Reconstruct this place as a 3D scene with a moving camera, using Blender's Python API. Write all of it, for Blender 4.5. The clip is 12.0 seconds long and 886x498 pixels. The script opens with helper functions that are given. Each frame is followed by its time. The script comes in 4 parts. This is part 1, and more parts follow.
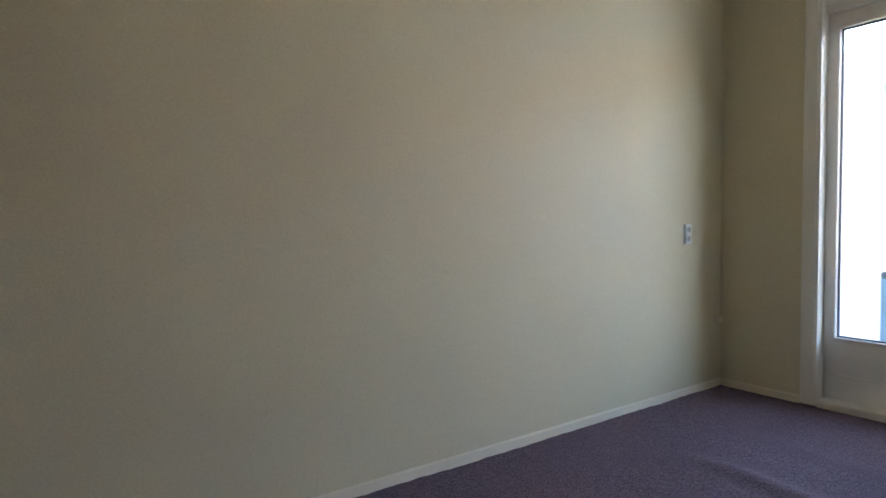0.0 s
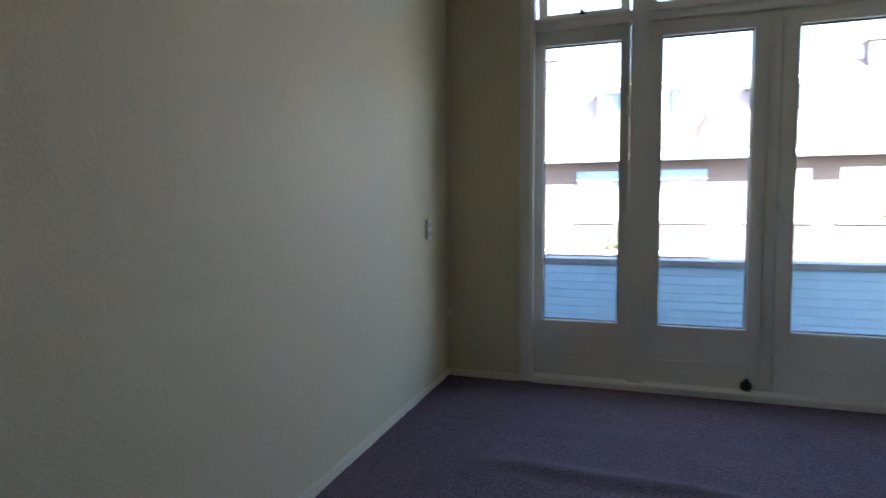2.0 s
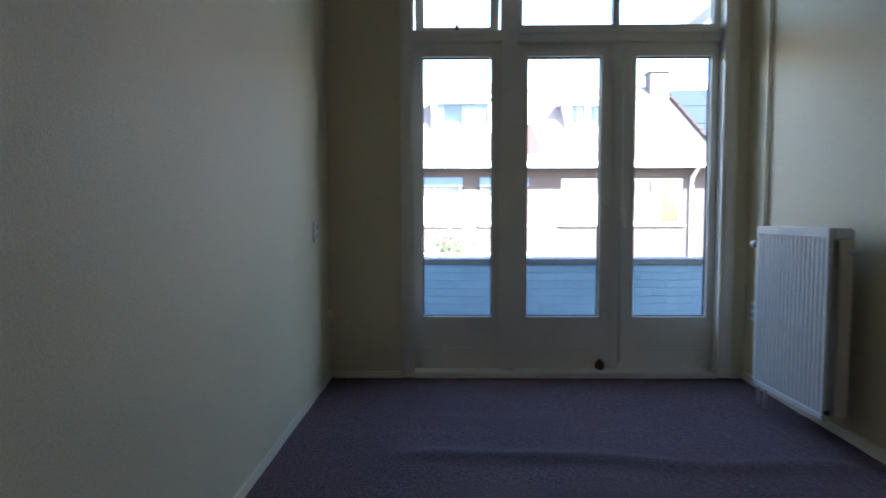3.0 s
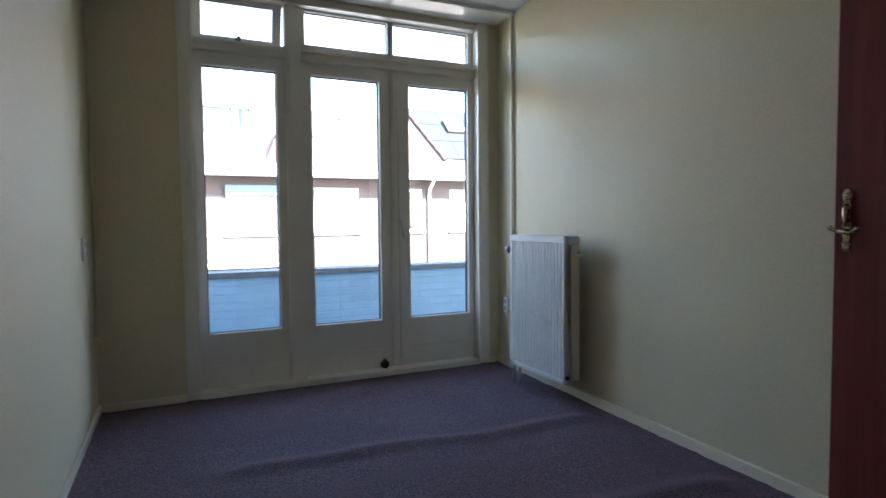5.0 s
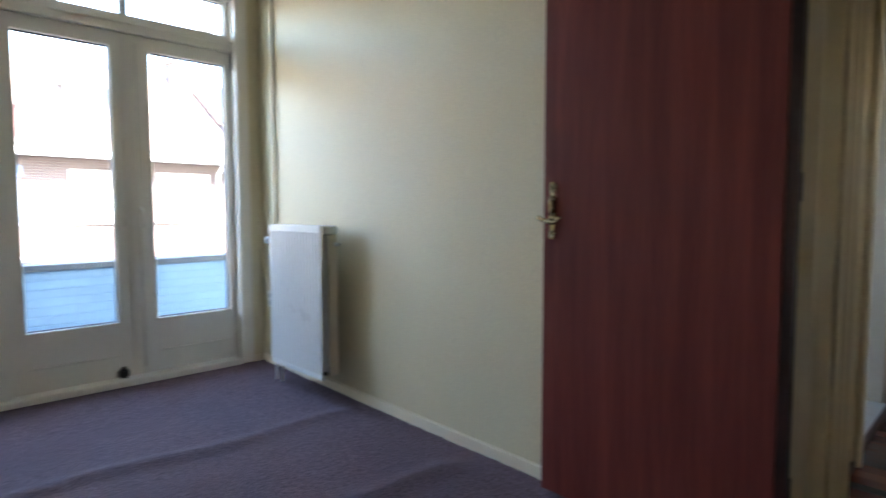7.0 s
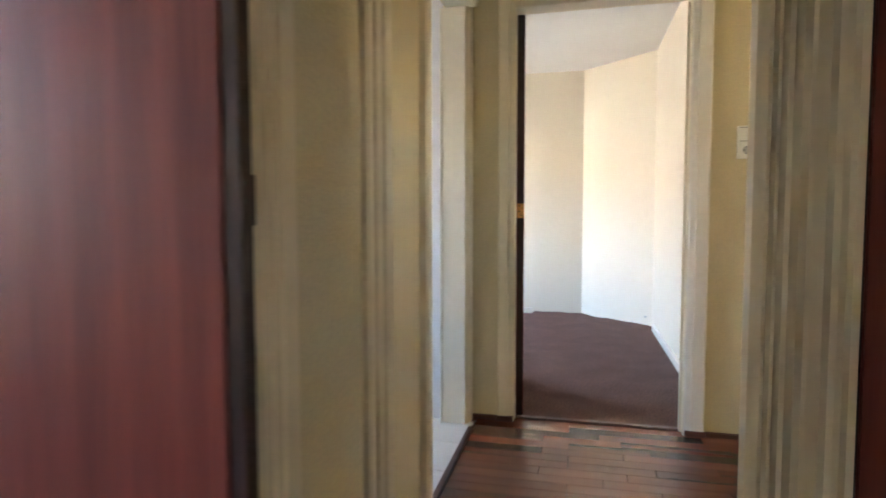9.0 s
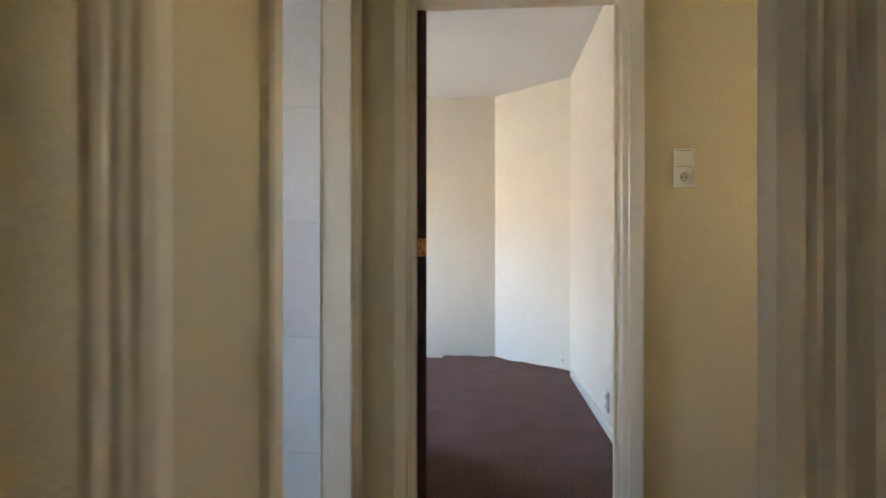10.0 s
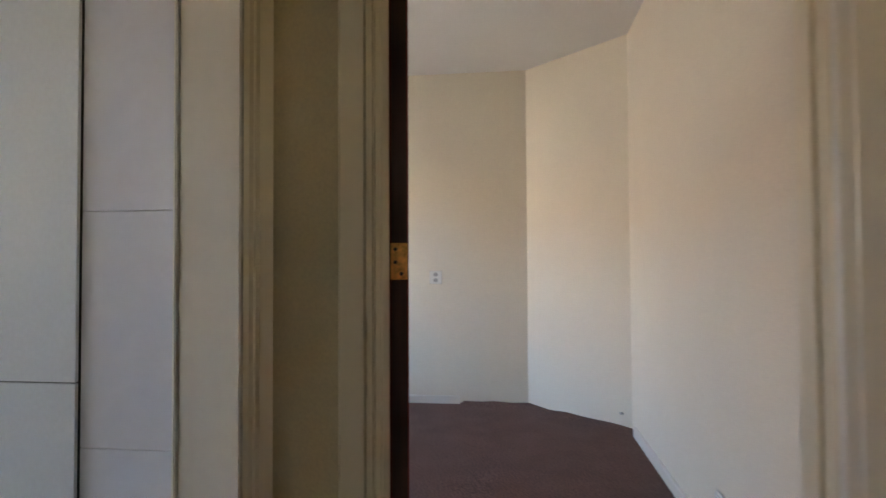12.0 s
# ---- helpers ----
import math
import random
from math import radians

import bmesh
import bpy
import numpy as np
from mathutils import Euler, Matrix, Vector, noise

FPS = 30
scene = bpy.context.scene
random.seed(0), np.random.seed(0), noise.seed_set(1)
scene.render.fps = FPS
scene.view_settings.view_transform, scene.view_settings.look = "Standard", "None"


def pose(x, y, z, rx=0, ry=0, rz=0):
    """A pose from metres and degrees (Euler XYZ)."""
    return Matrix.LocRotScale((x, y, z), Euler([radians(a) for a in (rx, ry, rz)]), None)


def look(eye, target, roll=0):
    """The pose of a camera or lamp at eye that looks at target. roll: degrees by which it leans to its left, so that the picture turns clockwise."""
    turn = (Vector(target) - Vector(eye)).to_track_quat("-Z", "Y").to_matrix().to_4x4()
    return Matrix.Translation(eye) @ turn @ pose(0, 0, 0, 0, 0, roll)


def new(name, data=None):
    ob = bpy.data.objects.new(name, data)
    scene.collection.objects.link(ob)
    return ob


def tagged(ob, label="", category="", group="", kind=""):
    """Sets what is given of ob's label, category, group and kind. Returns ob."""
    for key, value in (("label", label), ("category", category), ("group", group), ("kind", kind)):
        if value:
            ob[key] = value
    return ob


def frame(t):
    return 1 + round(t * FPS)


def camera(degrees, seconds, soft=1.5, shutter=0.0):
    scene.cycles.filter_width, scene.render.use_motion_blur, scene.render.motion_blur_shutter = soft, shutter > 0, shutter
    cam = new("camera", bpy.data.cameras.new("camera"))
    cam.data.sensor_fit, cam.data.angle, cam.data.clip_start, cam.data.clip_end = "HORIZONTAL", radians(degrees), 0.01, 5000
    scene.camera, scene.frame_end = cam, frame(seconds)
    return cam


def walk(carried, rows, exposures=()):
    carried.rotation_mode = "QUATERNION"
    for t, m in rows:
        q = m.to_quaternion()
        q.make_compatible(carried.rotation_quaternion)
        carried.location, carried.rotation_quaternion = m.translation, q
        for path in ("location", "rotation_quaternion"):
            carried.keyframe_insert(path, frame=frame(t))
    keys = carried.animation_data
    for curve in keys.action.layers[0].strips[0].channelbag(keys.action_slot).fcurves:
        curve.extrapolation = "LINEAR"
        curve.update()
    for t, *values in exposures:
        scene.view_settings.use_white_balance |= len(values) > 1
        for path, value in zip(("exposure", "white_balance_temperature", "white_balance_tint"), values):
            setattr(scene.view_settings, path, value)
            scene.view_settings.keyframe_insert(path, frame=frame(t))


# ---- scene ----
cam = camera(75.9, 12.0, soft=1.5, shutter=0.5)
PATH = [
    (0, (0.705, 0.077, 0.995), (-0.938, 1.215, 0.912), -0.6),
    (0.5, (0.588, 0.066, 1.025), (-0.928, 1.366, 0.923), -0.8),
    (1, (0.342, 0.072, 1.005), (-0.909, 1.629, 0.892), -0.5),
    (1.5, (0.109, 0.066, 1.078), (-0.832, 1.824, 0.922), -0.9),
    (2, (-0.1, 0.057, 1.034), (-0.721, 1.954, 0.901), -0.2),
    (2.5, (-0.326, 0.007, 1.019), (-0.618, 1.982, 0.896), 0.0),
    (3, (-0.423, -0.084, 1.02), (-0.449, 1.912, 0.902), -0.1),
    (3.5, (-0.556, -0.188, 1.044), (-0.321, 1.795, 0.931), -0.1),
    (5.5, (-0.757, -0.223, 1.057), (0.173, 1.545, 0.951), -0.5),
    (6, (-0.731, -0.238, 1.074), (0.253, 1.499, 0.949), -0.2),
    (6.5, (-0.648, -0.255, 1.045), (0.506, 1.373, 0.909), -0.1),
    (7, (-0.435, -0.258, 1.047), (0.954, 1.175, 0.909), -0.1),
    (7.3, (-0.344, -0.26, 1.035), (1.185, 1.022, 0.909), 0.2),
    (7.5, (-0.268, -0.265, 1.032), (1.338, 0.92, 0.908), 0.3),
    (7.7, (-0.183, -0.251, 1.037), (1.496, 0.829, 0.912), 0.2),
    (9.3, (0.694, -0.318, 1.089), (2.658, 0.046, 0.995), -0.1),
    (9.5, (0.811, -0.316, 1.093), (2.786, -0.008, 1.023), -0.1),
    (10, (1.123, -0.302, 1.102), (3.116, -0.138, 1.099), -0.0),
    (10.5, (1.43, -0.356, 1.093), (3.428, -0.273, 1.125), -0.3),
    (11, (1.744, -0.383, 1.101), (3.743, -0.316, 1.141), -0.5),
    (11.5, (2.077, -0.322, 1.1), (4.074, -0.216, 1.145), -0.4),
    (12, (2.356, -0.253, 1.1), (4.34, -0.005, 1.151), -0.3),
]
EXPOSURES = [(0.0, 4.87, 6600, 14), (1.0, 4.6, 6300, 12), (2.0, 4.0, 6000, 10), (3.0, 3.6, 5750, 8.5), (3.7, 3.6, 5750, 8.5), (5.3, 4.25, 6200, 9.5), (6.2, 4.5, 6250, 10),
             (7.0, 5.0, 6400, 10), (7.7, 5.7, 6750, 12), (9.3, 6.30, 7150, 14), (10.0, 5.72, 6950, 13), (10.5, 5.47, 7000, 14), (11.0, 5.2, 7100, 15.5), (12.0, 5.0, 7500, 18)]
walk(cam, [(row[0], look(*row[1:])) for row in PATH], EXPOSURES)

# ---- world and sun ----
SUN_ELEVATION, SUN_AZIMUTH = radians(34.5), radians(145)   # azimuth clockwise from +y
world = bpy.data.worlds.new("sky")
scene.world = world
world.use_nodes = True
wt = world.node_tree
sky = wt.nodes.new("ShaderNodeTexSky")
sky.sky_type = "NISHITA"
sky.sun_disc = False
sky.sun_elevation, sky.sun_rotation = SUN_ELEVATION, SUN_AZIMUTH
wt.links.new(sky.outputs[0], wt.nodes["Background"].inputs[0])
wt.nodes["Background"].inputs[1].default_value = 0.15
sun = new("sun", bpy.data.lights.new("sun", "SUN"))
sun.data.energy, sun.data.angle, sun.data.color = 5.0, radians(0.5), (1.0, 0.96, 0.90)
d = Vector((math.sin(SUN_AZIMUTH) * math.cos(SUN_ELEVATION), math.cos(SUN_AZIMUTH) * math.cos(SUN_ELEVATION), math.sin(SUN_ELEVATION)))
sun.matrix_world = look(d * 30, (0, 0, 0))


# ---- materials ----
def mat(name, color, rough=0.6, metal=0.0, var=0.06, scale=3.0, fine=120.0, bump=0.02, spec=0.5, coat=0.0, fine_var=0.03, rand=0.0, stretch=(1, 1, 1)):
    """Paint, metal or cloth: base colour varied by a broad and a fine noise, with a fine relief."""
    m = bpy.data.materials.new(name)
    m.use_nodes = True
    nt = m.node_tree
    b = nt.nodes["Principled BSDF"]
    tc = nt.nodes.new("ShaderNodeTexCoord")
    mp = nt.nodes.new("ShaderNodeMapping")
    mp.inputs["Scale"].default_value = stretch
    nt.links.new(tc.outputs["Object"], mp.inputs[0])
    n1, n2 = nt.nodes.new("ShaderNodeTexNoise"), nt.nodes.new("ShaderNodeTexNoise")
    n1.inputs["Scale"].default_value, n1.inputs["Detail"].default_value = scale, 4
    n2.inputs["Scale"].default_value, n2.inputs["Detail"].default_value = fine, 3
    for n in (n1, n2):
        nt.links.new(mp.outputs[0], n.inputs["Vector"])
    v = nt.nodes.new("ShaderNodeMath"); v.operation = "MULTIPLY_ADD"
    nt.links.new(n1.outputs[0], v.inputs[0]); v.inputs[1].default_value = var * 4; v.inputs[2].default_value = 1 - var * 2
    w = nt.nodes.new("ShaderNodeMath"); w.operation = "MULTIPLY_ADD"
    nt.links.new(n2.outputs[0], w.inputs[0]); w.inputs[1].default_value = fine_var * 4; w.inputs[2].default_value = 1 - fine_var * 2
    p = nt.nodes.new("ShaderNodeMath"); p.operation = "MULTIPLY"
    nt.links.new(v.outputs[0], p.inputs[0]); nt.links.new(w.outputs[0], p.inputs[1])
    last = p
    if rand:
        oi = nt.nodes.new("ShaderNodeObjectInfo")
        r = nt.nodes.new("ShaderNodeMath"); r.operation = "MULTIPLY_ADD"
        nt.links.new(oi.outputs["Random"], r.inputs[0]); r.inputs[1].default_value = rand * 2; r.inputs[2].default_value = 1 - rand
        q = nt.nodes.new("ShaderNodeMath"); q.operation = "MULTIPLY"
        nt.links.new(p.outputs[0], q.inputs[0]); nt.links.new(r.outputs[0], q.inputs[1])
        last = q
    mul = nt.nodes.new("ShaderNodeVectorMath"); mul.operation = "SCALE"
    mul.inputs[0].default_value = color
    nt.links.new(last.outputs[0], mul.inputs["Scale"])
    nt.links.new(mul.outputs[0], b.inputs["Base Color"])
    rr = nt.nodes.new("ShaderNodeMath"); rr.operation = "MULTIPLY_ADD"; rr.use_clamp = True
    nt.links.new(n1.outputs[0], rr.inputs[0]); rr.inputs[1].default_value = 0.16; rr.inputs[2].default_value = rough - 0.08
    nt.links.new(rr.outputs[0], b.inputs["Roughness"])
    b.inputs["Metallic"].default_value = metal
    b.inputs["Specular IOR Level"].default_value = spec
    b.inputs["Coat Weight"].default_value = coat
    b.inputs["Coat Roughness"].default_value = 0.12
    if bump:
        bp = nt.nodes.new("ShaderNodeBump")
        bp.inputs["Strength"].default_value, bp.inputs["Distance"].default_value = min(1, bump * 10), 0.003
        nt.links.new(n2.outputs[0], bp.inputs["Height"])
        nt.links.new(bp.outputs[0], b.inputs["Normal"])
    return m


def wood_mat(name, dark, light, rough, axis, ring=9.0, rand=0.0, coat=0.0, spec=0.5):
    """Grained wood: noise drawn out along one axis, with darker streaks."""
    m = bpy.data.materials.new(name)
    m.use_nodes = True
    nt = m.node_tree
    b = nt.nodes["Principled BSDF"]
    tc = nt.nodes.new("ShaderNodeTexCoord")
    mp = nt.nodes.new("ShaderNodeMapping")
    s = [ring, ring, ring]
    s[axis] = ring * 0.05
    mp.inputs["Scale"].default_value = s
    nt.links.new(tc.outputs["Object"], mp.inputs[0])
    add = nt.nodes.new("ShaderNodeVectorMath"); add.operation = "ADD"
    oi = nt.nodes.new("ShaderNodeObjectInfo")
    sc = nt.nodes.new("ShaderNodeMath"); sc.operation = "MULTIPLY"; sc.inputs[1].default_value = 40 if rand else 0
    nt.links.new(oi.outputs["Random"], sc.inputs[0])
    nt.links.new(mp.outputs[0], add.inputs[0]); nt.links.new(sc.outputs[0], add.inputs[1])
    n1, n2 = nt.nodes.new("ShaderNodeTexNoise"), nt.nodes.new("ShaderNodeTexNoise")
    n1.inputs["Scale"].default_value, n1.inputs["Detail"].default_value, n1.inputs["Distortion"].default_value = 1.2, 5, 0.6
    n2.inputs["Scale"].default_value, n2.inputs["Detail"].default_value = 9.0, 4
    for n in (n1, n2):
        nt.links.new(add.outputs[0], n.inputs["Vector"])
    mx = nt.nodes.new("ShaderNodeMath"); mx.operation = "MULTIPLY_ADD"
    nt.links.new(n2.outputs[0], mx.inputs[0]); mx.inputs[1].default_value = 0.45
    nt.links.new(n1.outputs[0], mx.inputs[2])
    ramp = nt.nodes.new("ShaderNodeValToRGB")
    ramp.color_ramp.elements[0].position, ramp.color_ramp.elements[0].color = 0.48, (*dark, 1)
    ramp.color_ramp.elements[1].position, ramp.color_ramp.elements[1].color = 0.95, (*light, 1)
    nt.links.new(mx.outputs[0], ramp.inputs[0])
    mul = nt.nodes.new("ShaderNodeVectorMath"); mul.operation = "SCALE"
    r = nt.nodes.new("ShaderNodeMath"); r.operation = "MULTIPLY_ADD"
    nt.links.new(oi.outputs["Random"], r.inputs[0]); r.inputs[1].default_value = rand * 2; r.inputs[2].default_value = 1 - rand
    nt.links.new(ramp.outputs[0], mul.inputs[0]); nt.links.new(r.outputs[0], mul.inputs["Scale"])
    nt.links.new(mul.outputs[0], b.inputs["Base Color"])
    b.inputs["Roughness"].default_value = rough
    b.inputs["Coat Weight"].default_value = coat
    b.inputs["Coat Roughness"].default_value = 0.2
    b.inputs["Specular IOR Level"].default_value = spec
    bp = nt.nodes.new("ShaderNodeBump")
    bp.inputs["Strength"].default_value, bp.inputs["Distance"].default_value = 0.12, 0.002
    nt.links.new(n2.outputs[0], bp.inputs["Height"]); nt.links.new(bp.outputs[0], b.inputs["Normal"])
    return m


def brick_mat(name, c1, c2, mortar):
    m = bpy.data.materials.new(name)
    m.use_nodes = True
    nt = m.node_tree
    b = nt.nodes["Principled BSDF"]
    tc = nt.nodes.new("ShaderNodeTexCoord")
    sx = nt.nodes.new("ShaderNodeSeparateXYZ"); cx = nt.nodes.new("ShaderNodeCombineXYZ")
    nt.links.new(tc.outputs["Object"], sx.inputs[0])
    nt.links.new(sx.outputs[0], cx.inputs[0]); nt.links.new(sx.outputs[2], cx.inputs[1])
    br = nt.nodes.new("ShaderNodeTexBrick")
    br.inputs["Color1"].default_value, br.inputs["Color2"].default_value, br.inputs["Mortar"].default_value = (*c1, 1), (*c2, 1), (*mortar, 1)
    br.inputs["Scale"].default_value = 1.0
    br.inputs["Brick Width"].default_value, br.inputs["Row Height"].default_value, br.inputs["Mortar Size"].default_value = 0.22, 0.065, 0.006
    nt.links.new(cx.outputs[0], br.inputs["Vector"])
    nt.links.new(br.outputs[0], b.inputs["Base Color"])
    b.inputs["Roughness"].default_value = 0.85
    bp = nt.nodes.new("ShaderNodeBump"); bp.inputs["Strength"].default_value = 0.6; bp.inputs["Distance"].default_value = 0.01; bp.invert = True
    nt.links.new(br.outputs["Fac"], bp.inputs["Height"]); nt.links.new(bp.outputs[0], b.inputs["Normal"])
    return m


def glass_mat(name, tint=(1, 1, 1), rough=0.0):
    """Window glass: clear, with a sheen that grows towards grazing angles."""
    m = bpy.data.materials.new(name)
    m.use_nodes = True
    nt = m.node_tree
    nt.nodes.remove(nt.nodes["Principled BSDF"])
    out = nt.nodes["Material Output"]
    tr, gl, mix, lw = (nt.nodes.new(k) for k in ("ShaderNodeBsdfTransparent", "ShaderNodeBsdfGlossy", "ShaderNodeMixShader", "ShaderNodeLayerWeight"))
    tr.inputs[0].default_value = (*tint, 1)
    gl.inputs["Roughness"].default_value = rough
    lw.inputs["Blend"].default_value = 0.5
    steep = nt.nodes.new("ShaderNodeMath"); steep.operation = "POWER"; steep.inputs[1].default_value = 5.0
    sheen = nt.nodes.new("ShaderNodeMath"); sheen.operation = "MULTIPLY_ADD"; sheen.inputs[1].default_value = 0.96; sheen.inputs[2].default_value = 0.035
    nt.links.new(lw.outputs["Facing"], steep.inputs[0]); nt.links.new(steep.outputs[0], sheen.inputs[0])
    nt.links.new(sheen.outputs[0], mix.inputs[0]); nt.links.new(tr.outputs[0], mix.inputs[1]); nt.links.new(gl.outputs[0], mix.inputs[2])
    nt.links.new(mix.outputs[0], out.inputs[0])
    return m


WALL = mat("cream_wall_paint", (0.66, 0.58, 0.385), 0.58, var=0.03, scale=1.6, fine=150, bump=0.045, fine_var=0.08)
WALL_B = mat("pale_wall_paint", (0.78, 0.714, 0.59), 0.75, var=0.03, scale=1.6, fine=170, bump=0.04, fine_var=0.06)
HALLWALL = mat("deep_cream_hall_paint", (0.665, 0.572, 0.375), 0.75, var=0.035, scale=1.6, fine=170, bump=0.04, fine_var=0.06)
CEIL = mat("white_ceiling_paint", (0.80, 0.80, 0.78), 0.8, var=0.02, fine=90, bump=0.03)
TRIM = mat("white_gloss_paint", (0.79, 0.74, 0.66), 0.32, var=0.03, scale=5, fine=40, bump=0.008, fine_var=0.015)
SOFFIT = mat("glossy_white_board", (0.80, 0.79, 0.74), 0.14, var=0.02, scale=2, fine=20, bump=0.004)
CREAM = mat("cream_gloss_paint", (0.79, 0.70, 0.535), 0.40, var=0.03, scale=5, fine=40, bump=0.008, fine_var=0.015)
# brown carpet like the far room's, blue window light put into its colour
CARPET = mat("brown_carpet_blue_lit", (0.142, 0.099, 0.114), 0.95, var=0.10, scale=2.2, fine=170, bump=0.10, spec=0.1, fine_var=0.85)
CARPET_B = mat("brown_carpet_pile", (0.145, 0.086, 0.072), 0.95, var=0.17, scale=4.5, fine=120, bump=0.12, spec=0.1, fine_var=0.7)
MAHOGANY = wood_mat("mahogany_veneer", (0.13, 0.029, 0.023), (0.22, 0.051, 0.039), 0.42, 2, ring=13, spec=0.22)
DARKWOOD = wood_mat("dark_stained_wood", (0.018, 0.008, 0.007), (0.06, 0.022, 0.018), 0.4, 2, ring=14)
PLANK = wood_mat("red_brown_laminate", (0.120, 0.040, 0.022), (0.185, 0.066, 0.036), 0.27, 1, ring=8, rand=0.42, coat=0.04)
SKIRT_DARK = wood_mat("dark_skirting_wood", (0.05, 0.014, 0.009), (0.13, 0.04, 0.025), 0.35, 1)
RADWHITE = mat("radiator_enamel", (0.80, 0.80, 0.78), 0.3, var=0.015, scale=4, fine=60, bump=0.004)
PLASTIC = mat("white_plastic", (0.80, 0.79, 0.74), 0.35, var=0.01, bump=0.0)
DARKPLASTIC = mat("black_plastic", (0.015, 0.015, 0.016), 0.4, bump=0.0)
BRASS = mat("brass_plate", (0.82, 0.42, 0.15), 0.30, metal=1.0, var=0.42, scale=90, fine=300, bump=0.01)
OLDBRASS = mat("antique_pewter_brass", (0.36, 0.28, 0.17), 0.26, metal=1.0, var=0.15, scale=80, fine=300, bump=0.02)
STEEL = mat("blackened_steel", (0.06, 0.055, 0.05), 0.45, metal=0.7, bump=0.01)
TILE = mat("white_wall_tile", (0.70, 0.705, 0.775), 0.3, var=0.006, scale=1.5, fine=20, bump=0.004, rand=0.03)
FLOORTILE = mat("pale_floor_tile", (0.66, 0.66, 0.64), 0.35, var=0.04, scale=6, fine=60, bump=0.008, rand=0.04)
GROUT = mat("pale_grout", (0.60, 0.60, 0.60), 0.9, bump=0.02)
CABINET = mat("white_gloss_laminate", (0.68, 0.71, 0.74), 0.12, var=0.008, bump=0.0)
# parapet paint is white; its blue sky shade is mixed into this colour
SHADEBRICK = mat("sky_shaded_white_brick", (0.235, 0.36, 0.49), 0.7, var=0.08, scale=9, fine=90, bump=0.05, rand=0.05)
COPING = mat("dark_coping", (0.10, 0.11, 0.12), 0.7, var=0.25, scale=12, fine=80, bump=0.05)
CONCRETE = mat("concrete", (0.36, 0.35, 0.33), 0.85, var=0.12, scale=2, fine=60, bump=0.05)
WHITEWOOD = mat("outdoor_white_paint", (0.78, 0.78, 0.76), 0.5, var=0.04, scale=5, bump=0.01)
BRICK = brick_mat("red_brown_brick", (0.060, 0.038, 0.034), (0.085, 0.053, 0.046), (0.13, 0.12, 0.115))
ROOFTILE = mat("orange_roof_tile", (0.22, 0.165, 0.14), 0.7, var=0.14, scale=7, fine=50, bump=0.04)
SOLAR = mat("solar_cell_glass", (0.030, 0.037, 0.047), 0.45, var=0.05, bump=0.0, spec=0.12)
# tile darkened to carry the verge's shade, also used for the roof window frame
SHADETILE = mat("shade_dark_tile", (0.026, 0.013, 0.011), 0.8, var=0.15, scale=7, fine=50, bump=0.04)
# red tile with the small gable's shade put into its colour
GABLETILE = mat("shaded_gable_tile", (0.075, 0.026, 0.024), 0.8, var=0.15, scale=7, fine=50, bump=0.04)
LEAF = mat("leaf_green", (0.08, 0.14, 0.04), 0.6, var=0.3, scale=6, bump=0.0)
BARK = mat("bark", (0.12, 0.09, 0.06), 0.9, var=0.2, bump=0.05)
ASPHALT = mat("asphalt", (0.05, 0.05, 0.052), 0.9, var=0.15, scale=1.5, fine=90, bump=0.06)
PAVING = mat("grey_paving", (0.24, 0.23, 0.21), 0.85, var=0.12, scale=2, fine=60, bump=0.05)
DRAPE = mat("grey_green_curtain", (0.055, 0.066, 0.068), 0.9, var=0.2, scale=8, bump=0.02)
CURTAIN = mat("pale_curtain", (0.62, 0.60, 0.55), 0.9, var=0.1, scale=8, bump=0.02)
GLASS = glass_mat("window_glass", (0.97, 0.99, 1.0))
# dark sheets behind the opposite windows, painted as the shade of unlit rooms
ROOMSHADE = mat("unlit_room_shade", (0.03, 0.038, 0.046), 0.4, var=0.05, bump=0.0, spec=0.15)
PUTTY = mat("dark_glazing_seal", (0.03, 0.035, 0.05), 0.6, bump=0.0)


# ---- building helpers ----
def box(bm, x0, x1, y0, y1, z0, z1):
    v = [bm.verts.new(p) for p in ((x0, y0, z0), (x1, y0, z0), (x1, y1, z0), (x0, y1, z0), (x0, y0, z1), (x1, y0, z1), (x1, y1, z1), (x0, y1, z1))]
    for f in ((3, 2, 1, 0), (4, 5, 6, 7), (0, 1, 5, 4), (1, 2, 6, 5), (2, 3, 7, 6), (3, 0, 4, 7)):
        bm.faces.new([v[i] for i in f])
    return bm


def bx(x0, x1, y0, y1, z0, z1, bevel=0.0, seg=2):
    bm = box(bmesh.new(), x0, x1, y0, y1, z0, z1)
    if bevel:
        bmesh.ops.bevel(bm, geom=bm.edges[:], offset=bevel, segments=seg, affect="EDGES", clamp_overlap=True)
    return bm


def prism(points, lo, hi, axis="z"):
    """A closed outline drawn out along an axis: points are (x, y) for z, (y, z) for x, (x, z) for y."""
    bm = bmesh.new()
    put = {"z": lambda a, b, c: (a, b, c), "x": lambda a, b, c: (c, a, b), "y": lambda a, b, c: (a, c, b)}[axis]
    lo_v = [bm.verts.new(put(a, b, lo)) for a, b in points]
    hi_v = [bm.verts.new(put(a, b, hi)) for a, b in points]
    n = len(points)
    bm.faces.new(lo_v[::-1]); bm.faces.new(hi_v)
    for i in range(n):
        bm.faces.new((lo_v[i], lo_v[(i + 1) % n], hi_v[(i + 1) % n], hi_v[i]))
    bmesh.ops.recalc_face_normals(bm, faces=bm.faces[:])
    return bm


